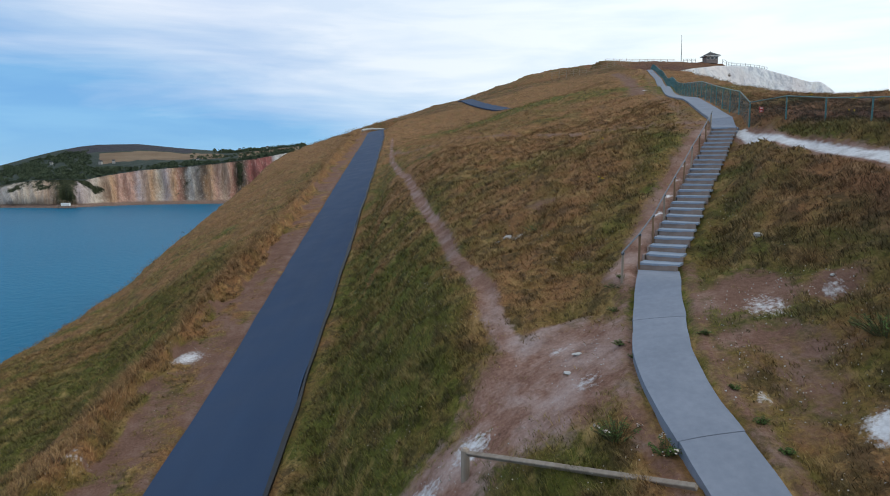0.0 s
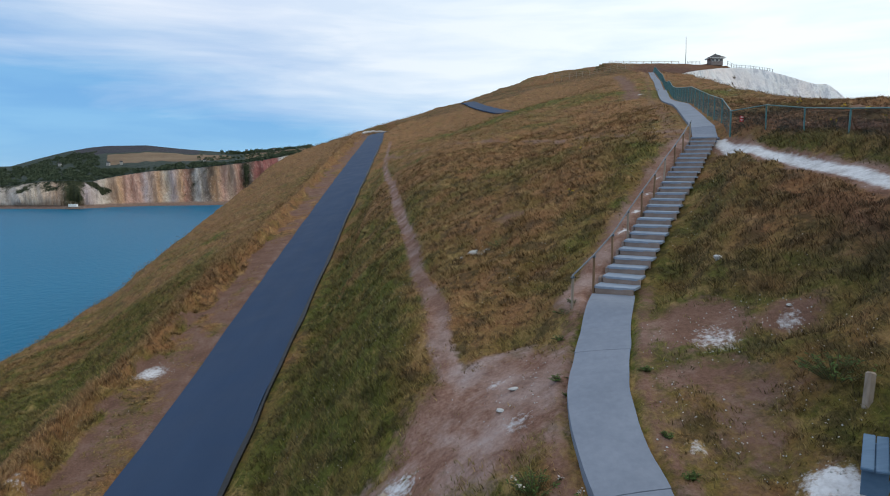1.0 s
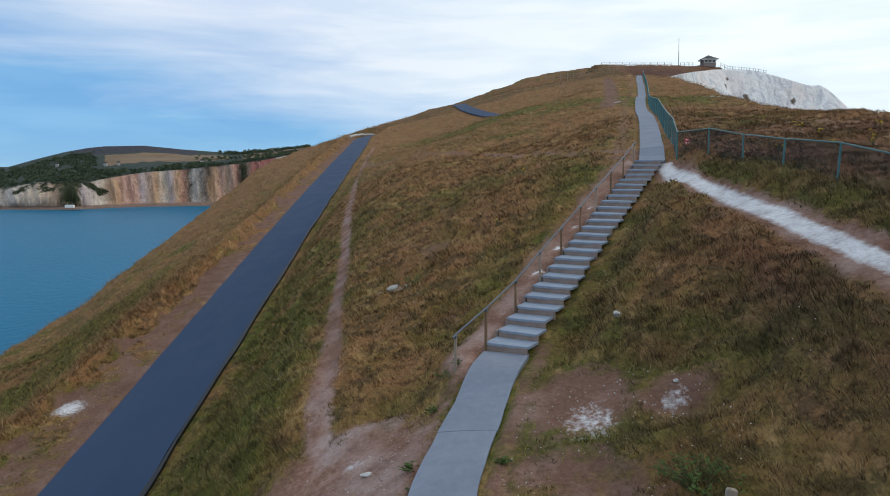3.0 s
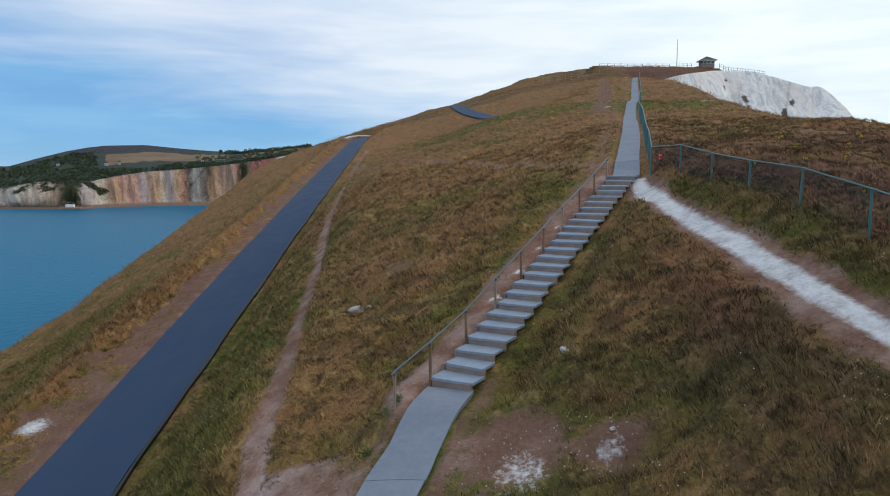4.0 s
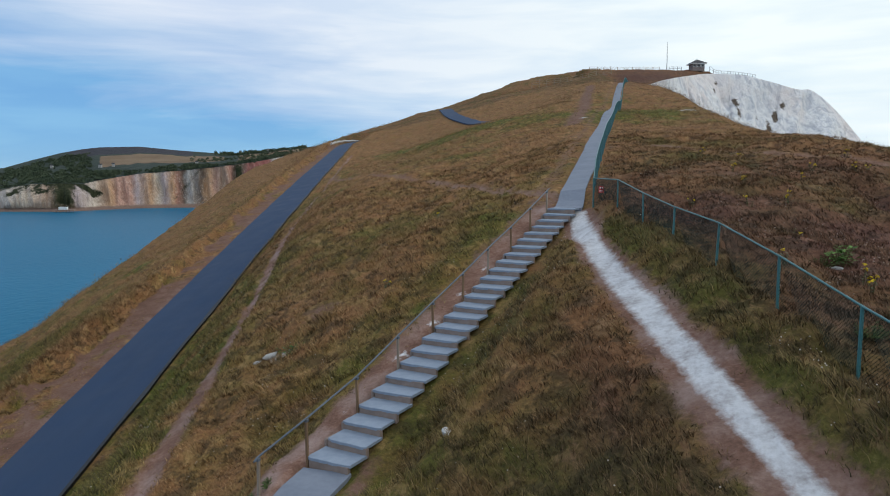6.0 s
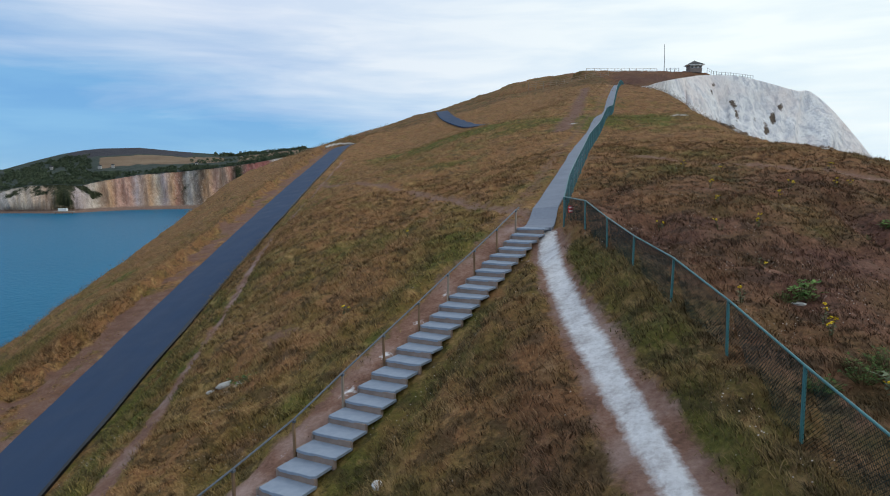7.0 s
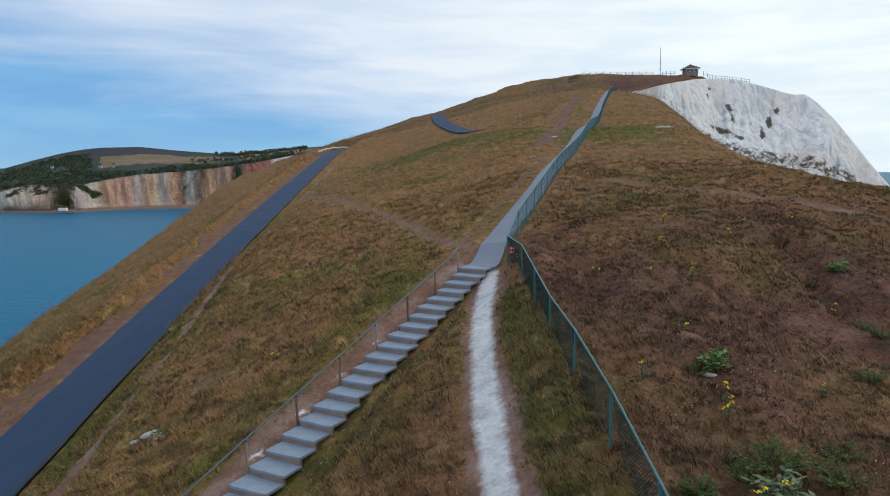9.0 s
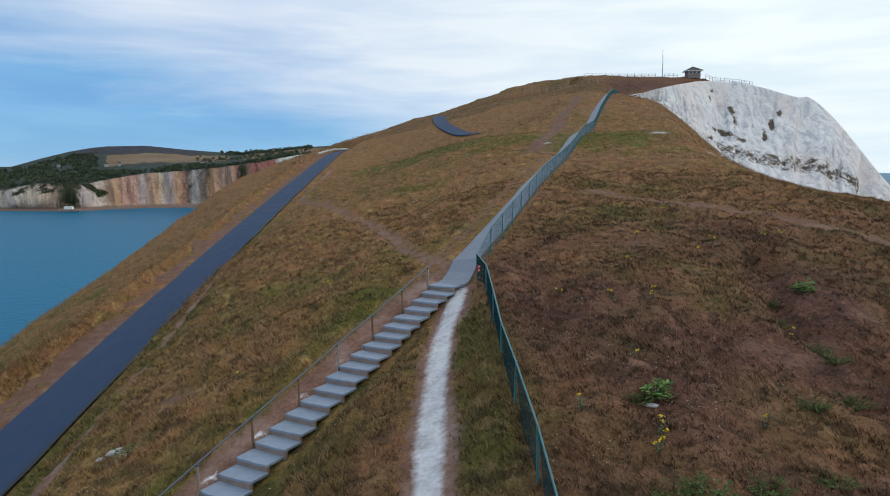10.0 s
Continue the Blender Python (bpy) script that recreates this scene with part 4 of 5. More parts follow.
# dark seam along the lower edge of the lane
p = curve(ROAD, 1.0)
t = np.gradient(p, axis=0)
t /= np.linalg.norm(t, axis=1)[:, None]
edge_line = p + np.stack([t[:, 1], -t[:, 0]], 1) * (ROAD_HALF + 0.09 + 0.05 * bumps(np.arange(len(p)), 0 * np.arange(len(p)), 4, 31)[:, None])
ribbon("road_seam", edge_line[: int(len(p) * 0.8)], 0.085, 0.13, M_DARK_SEAM, "dark seam along the edge of the lane", "kerb", 0.0, lambda y: road_height(y) + ROAD_FALL * ROAD_HALF - 0.06, across=2, wobble=0.06)


# ---- the far shore ----
BEARING = [-200, 8, 60, 110, 150, 180, 250, 320, 400, 460, 520, 640]
SHORE = [900, 915, 915, 912, 930, 950, 980, 995, 1010, 1040, 1080, 1150]
BROW = [322, 326, 318, 316, 318, 311, 300, 295, 287, 279, 268, 257]
SKYLINE = [294, 291, 277, 265, 258, 255, 254, 261, 267, 264, 257, 250]


def shore_at(b, q):
    """A place on the far land: b the bearing, q from 0 at the cliff's brow to 1 at the skyline."""
    y0 = np.interp(b, BEARING, SHORE) + 30
    brow, sky_ = np.interp(b, BEARING, BROW), np.interp(b, BEARING, SKYLINE)
    y = y0 + (1550 - y0) * q
    h = brow + (sky_ - brow) * q**0.85 + 1.2 * bumps(b, q * 80, 14, 41) * np.sin(np.pi * np.clip(q, 0, 1))
    return (b - 784) / 1207 * y, y, (288 - h) / 1207 * y


def headland_material():
    k = Mat("headland", 0.95, spec=0.1)
    fine, mid = k.noise(0.06, 6, 0.65), k.noise(0.015, 5)
    # Scrub green, with bluish distance haze tinted into its darker tones
    scrub = k.ramp(fine, (0.3, (0.020, 0.032, 0.028)), (0.6, (0.05, 0.062, 0.05)))
    field = k.ramp(mid, (0.3, (0.15, 0.10, 0.062)), (0.7, (0.22, 0.155, 0.10)))
    heath = k.ramp(fine, (0.3, (0.028, 0.03, 0.04)), (0.7, (0.06, 0.055, 0.06)))
    c = k.mix(k.span(k.math("ADD", k.attr("field"), k.math("MULTIPLY", k.math("SUBTRACT", fine, 0.5), 0.5)), 0.45, 0.55), scrub, field)
    c = k.mix(k.span(k.attr("heath"), 0.4, 0.6), c, heath)
    return k.done(c, fine, 0.6, 4)


def strata_material():
    k = Mat("coloured_sand_cliff", 0.95, spec=0.1)
    along = k.math("ADD", k.attr("along"), k.math("MULTIPLY", k.math("SUBTRACT", k.noise(0.035, 6, 0.65, warp=0.8), 0.5), 0.05))
    cream, tan, orange, red, grey, maroon, olive, white = (0.62, 0.52, 0.42), (0.46, 0.32, 0.23), (0.54, 0.32, 0.18), (0.40, 0.19, 0.14), (0.44, 0.41, 0.38), (0.34, 0.11, 0.10), (0.06, 0.06, 0.03), (0.72, 0.68, 0.64)
    lilac, pink, char = (0.46, 0.38, 0.38), (0.52, 0.30, 0.23), (0.12, 0.09, 0.07)
    stops = [(8, grey), (50, cream), (88, tan), (104, olive), (132, olive), (142, lilac), (174, cream), (184, tan), (200, orange), (212, pink), (236, pink), (246, lilac), (270, orange), (284, cream), (294, lilac), (308, orange), (318, red), (328, char), (336, grey),
             (360, char), (372, orange), (386, pink), (398, tan), (412, red), (420, char), (432, char), (442, maroon), (464, maroon), (480, maroon), (488, white), (512, white)]
    c = k.ramp(along, *[(b / 520, v) for b, v in stops])
    fine, gully = k.noise(0.25, 6, 0.7), k.noise(0.11, 7, 0.65, stretch=(1, 1, 0.2))
    c = k.mix(k.span(gully, 0.42, 0.66, 0.0, 0.75), c, k.mix(0.5, c, (0.15, 0.10, 0.07)))
    flute = k.noise(0.42, 6, 0.75, stretch=(1, 1, 0.06), warp=0.25)
    c = k.mix(k.span(flute, 0.40, 0.54, 0.65, 0.0), c, k.mix(0.6, c, (0.14, 0.08, 0.055)))
    c = k.mix(k.span(flute, 0.54, 0.66, 0.0, 0.5), c, (0.64, 0.50, 0.42))
    c = k.mix(k.span(fine, 0.5, 0.75, 0, 0.2), c, cream)
    green = k.math("MULTIPLY", k.math("ADD", k.math("SUBTRACT", k.attr("scrub"), 0.5), k.math("MULTIPLY", k.math("SUBTRACT", k.noise(0.05, 6, 0.7), 0.5), 1.6)), 5.0, clamp=True)
    c = k.mix(green, c, k.ramp(fine, (0.3, (0.015, 0.02, 0.01)), (0.7, (0.045, 0.05, 0.025))))
    c = k.mix(k.attr("beach"), c, k.ramp(fine, (0.3, (0.16, 0.10, 0.08)), (0.7, (0.26, 0.18, 0.14))))
    return k.done(c, k.math("ADD", fine, gully), 0.8, 3)


def build_shore():
    b = np.linspace(-200, 640, 420)
    q = np.linspace(0, 1.06, 60)
    B, Q = np.meshgrid(b, q, indexing="ij")
    X, Y, Z = shore_at(B, Q)
    Z = np.where(Q > 1.0, Z - (Q - 1) * 900, Z)
    me = mesh_of("far_headland", np.stack([X, Y, Z], -1).reshape(-1, 3), grid_faces(420, 60), headland_material())
    n = 6 * bumps(B, Q * 60, 30, 42)
    field = smooth(B + n, 165, 195) * (1 - smooth(B + n, 385, 420)) * smooth(Q, 0.30, 0.36) * (1 - smooth(Q, 0.66, 0.72)) + 0.8 * smooth(B, 400, 440) * smooth(Q, 0.1, 0.2) * (1 - smooth(Q, 0.75, 0.8))
    heath = smooth(B + n, 118, 135) * (1 - smooth(B, 335, 350)) * smooth(Q, 0.70, 0.76)
    for name, v in (("field", field), ("heath", heath)):
        me.attributes.new(name, "FLOAT", "POINT").data.foreach_set("value", v.ravel().astype(np.float32))
    add("far_headland", me, "distant headland with a tan field, dark heath and scrub", "hill", kind="structure")
    # the cliff below it, with gullies, and the beach
    q = np.linspace(0, 1, 46)
    b = np.linspace(-200, 640, 700)
    B, Q = np.meshgrid(b, q, indexing="ij")
    tx, ty, tz = shore_at(B, 0 * B)
    low = np.interp(B, BEARING, SHORE)
    S = 1 - Q
    slope = S**0.8
    Y = low * (1 - slope) + ty * slope
    rock = smooth(B, 140, 170)
    wide = 60 * (1 - rock)
    Y = Y - wide * np.sin(np.pi * slope) * 0.2
    s = B * 0.83
    rib = (7 * bumps(s + 8 * S, S * 3, 17, 43) + 5.5 * bumps(s + 6 * S, S * 5, 7, 44) + 3 * bumps(s, S * 8, 3, 45)) * np.sin(np.pi * np.clip(S * 0.9 + 0.06, 0, 1))
    Y = Y + rib
    Z = (SEA + 3) * (1 - S) + tz * S + 2.0 * bumps(s, S * 14, 6, 46) * np.sin(np.pi * S)
    X = (B - 784) / 1207 * Y
    yb = low[:, -1] - 16 + 3 * bumps(b, 0 * b, 25, 47)
    beach = np.stack([(b - 784) / 1207 * yb, yb, np.full(len(b), SEA - 0.6)], -1)[:, None]
    P = np.concatenate([np.stack([X, Y, Z], -1), beach], 1)
    me = mesh_of("sand_cliff", P.reshape(-1, 3), grid_faces(700, 47)[:, ::-1], strata_material())
    along = np.repeat(np.clip(b / 520, 0, 1)[:, None], 47, 1)
    Sx = np.concatenate([S, 0 * S[:, :1] - 0.06], 1)
    Bx = np.repeat(b[:, None], 47, 1)
    scrub = np.maximum.reduce([
        0.62 * (1 - smooth(Bx, 135, 165)) * smooth(Sx, 0.30, 0.75),
        np.exp(-(((Bx - 120) / 24) ** 2)) * 0.85 * smooth(Sx, -0.05, 0.35),
        0.9 * np.exp(-(((Bx - 160 + 55 * (Sx - 0.75)) / 16) ** 2)) * smooth(Sx, 0.2, 0.5),
        0.55 * np.exp(-(((Bx - 330 - 60 * (Sx - 0.5)) / 8) ** 2)), 0.52 * np.exp(-(((Bx - 372 + 40 * (Sx - 0.7)) / 10) ** 2)) * smooth(Sx, 0.3, 0.5),
        0.65 * np.exp(-(((Bx - 424) / 13) ** 2)), 0.5 * smooth(Sx, 0.93, 1.0) * (Bx < 455)])
    wet = 1 - smooth(Sx, 0.0, 0.06)
    for name, v in (("along", along), ("scrub", scrub), ("beach", wet)):
        me.attributes.new(name, "FLOAT", "POINT").data.foreach_set("value", v.ravel().astype(np.float32))
    add("sand_cliff", me, "distant sea cliff of orange, cream, red and grey sand strata", "cliff", kind="structure")


build_shore()


def blob(rng, centre, size, n=14):
    """A ragged leafy clump: loose triangles over an uneven ball."""
    d = rng.normal(size=(n, 3))
    d /= np.linalg.norm(d, axis=1)[:, None]
    d[:, 2] = np.abs(d[:, 2]) * 0.9 - 0.1
    c = np.asarray(centre) + d * size * rng.uniform(0.45, 1.0, (n, 1))
    a = rng.normal(size=(n, 3, 3)) * size * 0.42
    return (c[:, None] + a).reshape(-1, 3)


def build_woods():
    rng = np.random.default_rng(5)
    out = []
    while len(out) < 4200:
        b, q = rng.uniform(-20, 540), rng.uniform(0, 1)
        keep = 0
        if b < 165:
            keep = 0.9 * (q < 0.8) * (bumps([b], [q * 90], 7, 52)[0] > -0.35)
        elif q < 0.13 + 0.07 * math.sin(b / 23):
            keep = 0.9
        elif b > 380 and q > 0.8:
            keep = 0.8
        elif b > 340 and 0.3 < q < 0.6:
            keep = 0.15
        if bumps([b], [q * 60], 12, 51)[0] < -0.35:
            keep *= 0.15
        if rng.uniform() < keep:
            x, y, z = (float(v[0]) for v in shore_at(np.array([b]), np.array([q])))
            r = rng.uniform(1.3, 3.4) * (1.2 if q > 0.75 else 1)
            out.append(blob(rng, (x, y, z + r * 0.4), r, 12))
    v = np.concatenate(out)
    k = Mat("far_foliage", 0.95, spec=0.05)
    mat = k.done(k.ramp(k.noise(0.08, 4), (0.3, (0.035, 0.052, 0.034)), (0.7, (0.09, 0.11, 0.065))))
    add("far_trees", mesh_of("far_trees", v, np.arange(len(v)).reshape(-1, 3), mat, False), "dark green scrub and woods over the far headland", "trees", kind="stuff")


build_woods()


M_RENDERED = simple("weathered_render", (0.32, 0.30, 0.28), (0.46, 0.44, 0.41), 0.4, 0.9)


def build_house(x, y, z, turn, w):
    h = tagged(new("house"), "small far-off white house with a dark roof among trees", "house", "far houses")
    m = pose(x, y, z, 0, 0, turn)
    w = w * 0.5
    part("wall", box(bmesh.new(), w, w * 0.6, 5.0, m @ pose(0, 0, 1.2)), M_RENDERED, h)
    bm = bmesh.new()
    for sx in (-1, 1):
        vs = [bm.verts.new(m @ Vector((sx * w * 0.54, yy, zz))) for yy, zz in ((-w * 0.36, 3.4), (w * 0.36, 3.4), (0, 5.4))]
        bm.faces.new(vs)
    bm.verts.ensure_lookup_table()
    v = bm.verts
    for f in ((0, 3, 5, 2), (1, 2, 5, 4), (0, 1, 4, 3)):
        bm.faces.new([v[i] for i in f])
    part("roof", bm, M_ROOF, h)


for b, q, turn, w in ((426, 0.9, 10, 10), (474, 0.86, -20, 9), (352, 0.16, 15, 9), (182, 0.3, -10, 11), (205, 0.28, 20, 9), (96, 0.45, 0, 10)):
    x, y, z = (float(v[0]) for v in shore_at(np.array([b]), np.array([q])))
    build_house(x, y, z + 2, turn, w)

jetty = tagged(new("jetty"), "small pale landing stage at the foot of the far cliff", "jetty")
part("deck", box(bmesh.new(), 26, 5, 0.8, pose(-490, 888, SEA + 3.2), 0.1), M_WOOD, jetty)
part("shelter", box(bmesh.new(), 11, 4, 3.6, pose(-492, 889, SEA + 5.3), 0.2), M_WHITE, jetty, "white painted shelter")
for i in range(6):
    part("pile", tube(bmesh.new(), [(-501 + i * 4.4, 888, SEA - 3), (-501 + i * 4.4, 888, SEA + 3.4)], 0.35), M_DARKWOOD, jetty)


# ---- things near the start ----
def build_barrier():
    f = tagged(new("timber_barrier"), "low pale timber rail on short round posts beside the path", "barrier")
    a, b = Vector((0.45, 14.5, 0)), Vector((4.05, 10.7, 0))
    for p in (a, b + (b - a) * 0.35):
        z = height_at(p.x, p.y)
        part("post", tube(bmesh.new(), [(p.x, p.y, z - 0.4), (p.x, p.y, z + 0.62), (p.x, p.y, z + 0.66)], [0.10, 0.10, 0.06], 10), M_WOOD, f)
    za, zb = height_at(a.x, a.y) + 0.55, height_at(b.x, b.y) + 0.17
    d = (b - a)
    m = Matrix.Translation(((a.x + b.x) / 2, (a.y + b.y) / 2, (za + zb) / 2)) @ Vector((d.x, d.y, zb - za)).to_track_quat("X", "Z").to_matrix().to_4x4()
    part("rail", box(bmesh.new(), d.length + 0.3, 0.10, 0.11, m @ pose(0, 0, 0, 38, 0, 0), 0.012), M_WOOD, f, "weathered pale square rail")


build_barrier()


def build_bench(x, y, turn):
    z = height_at(x, y)
    b = tagged(new("bench"), "blue-grey painted timber bench with sloping back boards", "bench")
    m = pose(x, y, z, 0, 0, turn)
    for i in range(2):
        part("seat_board", box(bmesh.new(), 0.17, 1.5, 0.05, m @ pose(-0.20 + i * 0.185, 0, 0.45, 0, -6 * i, 0), 0.012), M_BLUEWOOD, b)
    for i in range(2):
        part("back_board", box(bmesh.new(), 0.045, 1.5, 0.16, m @ pose(0.14 + 0.06 * i, 0, 0.56 + 0.17 * i, 0, 18, 0), 0.01), M_BLUEWOOD, b)
    for sy in (-0.5, 0.5):
        part("leg", box(bmesh.new(), 0.34, 0.08, 0.45, m @ pose(-0.1, sy, 0.2), 0.01), M_BLUEWOOD, b)
        part("back_post", box(bmesh.new(), 0.06, 0.07, 0.85, m @ pose(0.16, sy, 0.4, 0, 18, 0), 0.01), M_BLUEWOOD, b)


build_bench(8.35, 11.15, -32)
z = height_at(9.05, 12.75)
bm = box(bmesh.new(), 0.16, 0.13, 0.66, pose(9.05, 12.75, z + 0.22, -12, 14, 10), 0.03)
add("marker_post", data_of("marker_post", bm, M_WOOD), "short leaning pale grey timber marker post in the grass", "post")


def ground_at(x, y):
    return float(surface(np.array([x]), np.array([y]))[0][0])


def stone(x, y, sx, sy, sz, seed, label="pale chalk stone lying in the grass"):
    bm = bmesh.new()
    bmesh.ops.create_icosphere(bm, subdivisions=2, radius=1)
    rnd = random.Random(seed)
    o = Vector((rnd.uniform(0, 50), rnd.uniform(0, 50), 0))
    for v in bm.verts:
        v.co *= 1 + 0.35 * noise.noise(v.co * 1.3 + o) + 0.12 * noise.noise(v.co * 3.5 + o)
    bmesh.ops.transform(bm, matrix=pose(x, y, ground_at(x, y) + sz * 0.25, 0, 0, rnd.uniform(0, 360)) @ Matrix.Diagonal((sx, sy, sz, 1)), verts=bm.verts)
    return add("stone", data_of("stone", bm, M_STONE), label, "stone", "stones in the grass")


stone(9.08, 19.75, 0.21, 0.12, 0.09, 1)
stone(3.3, 16.6, 0.15, 0.09, 0.035, 2)
stone(2.95, 15.9, 0.13, 0.09, 0.035, 3)
stone(62, 103, 1.3, 0.9, 0.8, 4)
stone(19.0, 23.1, 0.2, 0.11, 0.06, 6)
stone(2.75, 29.6, 0.42, 0.10, 0.12, 7, "broken white chalk outcrop in a hollow of the slope")
stone(3.35, 29.3, 0.24, 0.15, 0.13, 8, "broken white chalk outcrop in a hollow of the slope")
stone(2.3, 29.4, 0.2, 0.08, 0.08, 9, "broken white chalk outcrop in a hollow of the slope")
stone(9.5, 16.6, 0.07, 0.05, 0.035, 10, "white chalk lump in the scraped bank")
stone(9.3, 15.4, 0.05, 0.045, 0.07, 11, "white chalk lump in the scraped bank")
rng_s = np.random.default_rng(12)
chips_v, chips_f = [], []
for cx, cy, r, n in ((7.7, 16.3, 1.3, 150), (-13.6, 35.2, 1.3, 120), (7.6, 11.6, 0.9, 40), (0.3, 14.6, 1.2, 60), (9.4, 16.2, 0.6, 50), (3.05, 29.4, 0.6, 50), (7.0, 13.0, 1.4, 60), (3.2, 16.3, 1.4, 60)):
    for _ in range(n):
        x, y = cx + rng_s.normal() * r * 0.6, cy + rng_s.normal() * r * 0.6
        sz = rng_s.uniform(0.008, 0.026)
        base = np.array([x, y, ground_at(x, y) + sz * 0.3])
        p = base + np.array([(1, 0, 0), (-0.5, 0.8, 0), (-0.5, -0.8, 0), (0, 0, 0.8), (0, 0, -1)]) * sz * rng_s.uniform(0.7, 1.4, (5, 1))
        o = len(chips_v) * 5
        chips_v.append(p)
        chips_f += [(o, o + 1, o + 3), (o + 1, o + 2, o + 3), (o + 2, o, o + 3), (o + 1, o, o + 4), (o + 2, o + 1, o + 4), (o, o + 2, o + 4)]
add("chalk_chips", mesh_of("chalk_chips", np.concatenate(chips_v), chips_f, M_STONE, False), "loose white chalk rubble on the bare ground", "rubble", kind="stuff")


# ---- grass and plants ----
def grass_material():
    k = Mat("grass_blades", 0.9, spec=0.12)
    shade = k.geo.outputs["Random Per Island"]
    dry = k.ramp(shade, (0.0, (0.070, 0.036, 0.019)), (0.5, (0.285, 0.142, 0.059)), (1.0, (0.51, 0.308, 0.150)))
    green = k.ramp(shade, (0.0, (0.027, 0.032, 0.011)), (0.6, (0.138, 0.138, 0.025)), (1.0, (0.28, 0.24, 0.060)))
    rust = k.ramp(shade, (0.0, (0.028, 0.014, 0.011)), (0.55, (0.124, 0.059, 0.043)), (1.0, (0.25, 0.135, 0.10)))
    g = k.math("ADD", k.attr("green"), k.math("MULTIPLY", k.math("SUBTRACT", k.noise(0.45, 7, 0.66), 0.5), 3.2), clamp=True)
    c = k.mix(g, dry, green)
    c = k.mix(k.math("MULTIPLY", k.attr("rust"), k.span(k.noise(0.5, 4), 0.3, 0.6, 0.75, 1.0)), c, rust)
    # Same dark mottling as the turf: plant tone plus painted tussock shade
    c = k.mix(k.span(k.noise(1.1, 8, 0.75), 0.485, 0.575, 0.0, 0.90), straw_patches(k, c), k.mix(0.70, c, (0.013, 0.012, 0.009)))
    c = k.mix(k.math("MULTIPLY", k.attr("tip"), k.span(k.attr("rust"), 0.2, 0.8, 0.45, 0.15)), c, k.mix(0.6, c, (0.34, 0.25, 0.14)))
    return k.done(c)


def build_grass(near, count, blades, seed):
    rng = np.random.default_rng(seed)
    lo, hi = (8.5, 62) if near else (48, 262)
    y = np.exp(rng.uniform(math.log(lo + 12), math.log(hi + 12), count)) - 12
    u = rng.uniform(-0.63, 0.74, count)
    x = u * (y + 15)
    # tussocks: draw points together
    if near:
        x += 0.10 * bumps(x, y, 0.35, 61)
        y += 0.10 * bumps(x, y, 0.35, 62)
    z, (g, r, b, w), hard = surface(x, y)
    thin = rng.uniform(0, 1, count) > np.clip(1.5 * b - 0.25 + 0.5 * bumps(x, y, 0.5, 63) * b, 0, 0.985)
    keep = thin & (hard > 0.12) & (w < 0.5) & (away(x, y, L_TRACK) > 0.45) & (x > -44)
    x, y, z, g, r, b, hard = x[keep], y[keep], z[keep], g[keep], r[keep], b[keep], hard[keep]
    n = len(x)
    i = np.repeat(np.arange(n), blades)
    m = len(i)
    far = 1 + (0 if near else 1.0) * smooth(y[i], 50, 200) * 3.5
    lush = 0.55 + 0.45 * bumps(x, y, 1.6, 64) + 0.35 * bumps(x, y, 0.6, 65)
    tall = (0.08 + 0.13 * np.clip(lush, 0.0, 1.3) + 0.06 * np.clip(g, 0, 1)) * (1 - 0.65 * np.clip(b, 0, 1)) * (0.45 + 0.55 * smooth(hard, 0.1, 0.8))
    tall = tall * (1 - 0.3 * np.clip(r, 0, 1))
    tall = tall + (0.28 + 0.2 * bumps(x, y, 1.1, 67)) * np.exp(-((away(x, y, L_ROAD, True) + verge_edge(y) + 0.9) / 0.7) ** 2) * (y < 210)
    h = tall[i] * rng.uniform(0.55, 1.25, m) * (1 if near else 1.5)
    wide = rng.uniform(0.004, 0.009, m) * (0.6 + y[i] / 26) * (1.0 if near else 0.75)
    spread = 0.055 if near else 0.22
    px, py, pz = x[i] + rng.normal(0, spread, m) * far, y[i] + rng.normal(0, spread, m) * far, z[i] - 0.03
    turn = rng.uniform(0, 2 * np.pi, m)
    lean_dir = 2.9 + 1.0 * bumps(x, y, 2.6, 66)[i] + rng.normal(0, 1.3, m)
    lean = h * rng.uniform(0.45, 1.5, m)
    dx, dy = np.cos(lean_dir) * lean, np.sin(lean_dir) * lean
    wx, wy = np.cos(turn) * wide, np.sin(turn) * wide
    if near:
        V = np.stack([np.stack([px - wx, py - wy, pz], 1), np.stack([px + wx, py + wy, pz], 1),
                      np.stack([px + wx * 0.8 + dx * 0.35, py + wy * 0.8 + dy * 0.35, pz + h * 0.6], 1), np.stack([px - wx * 0.8 + dx * 0.35, py - wy * 0.8 + dy * 0.35, pz + h * 0.6], 1),
                      np.stack([px + dx, py + dy, pz + h], 1)], 1)
        k = 5
        corner = (np.arange(m)[:, None] * 5 + np.array([[0, 1, 2, 3, 3, 2, 4]])).ravel()
        start = (np.arange(m)[:, None] * 7 + np.array([[0, 4]])).ravel()
        tip = np.tile([0, 0, 0.6, 0.6, 1.0], m)
    else:
        V = np.stack([np.stack([px - wx, py - wy, pz], 1), np.stack([px + wx, py + wy, pz], 1), np.stack([px + dx, py + dy, pz + h], 1)], 1)
        k = 3
        corner, start, tip = np.arange(m * 3), np.arange(m) * 3, np.tile([0, 0, 1.0], m)
    me = bpy.data.meshes.new("grass")
    me.vertices.add(m * k)
    me.vertices.foreach_set("co", V.astype(np.float32).ravel())
    me.loops.add(len(corner))
    me.loops.foreach_set("vertex_index", corner.astype(np.int32))
    me.polygons.add(len(start))
    me.polygons.foreach_set("loop_start", start.astype(np.int32))
    me.update(calc_edges=True)
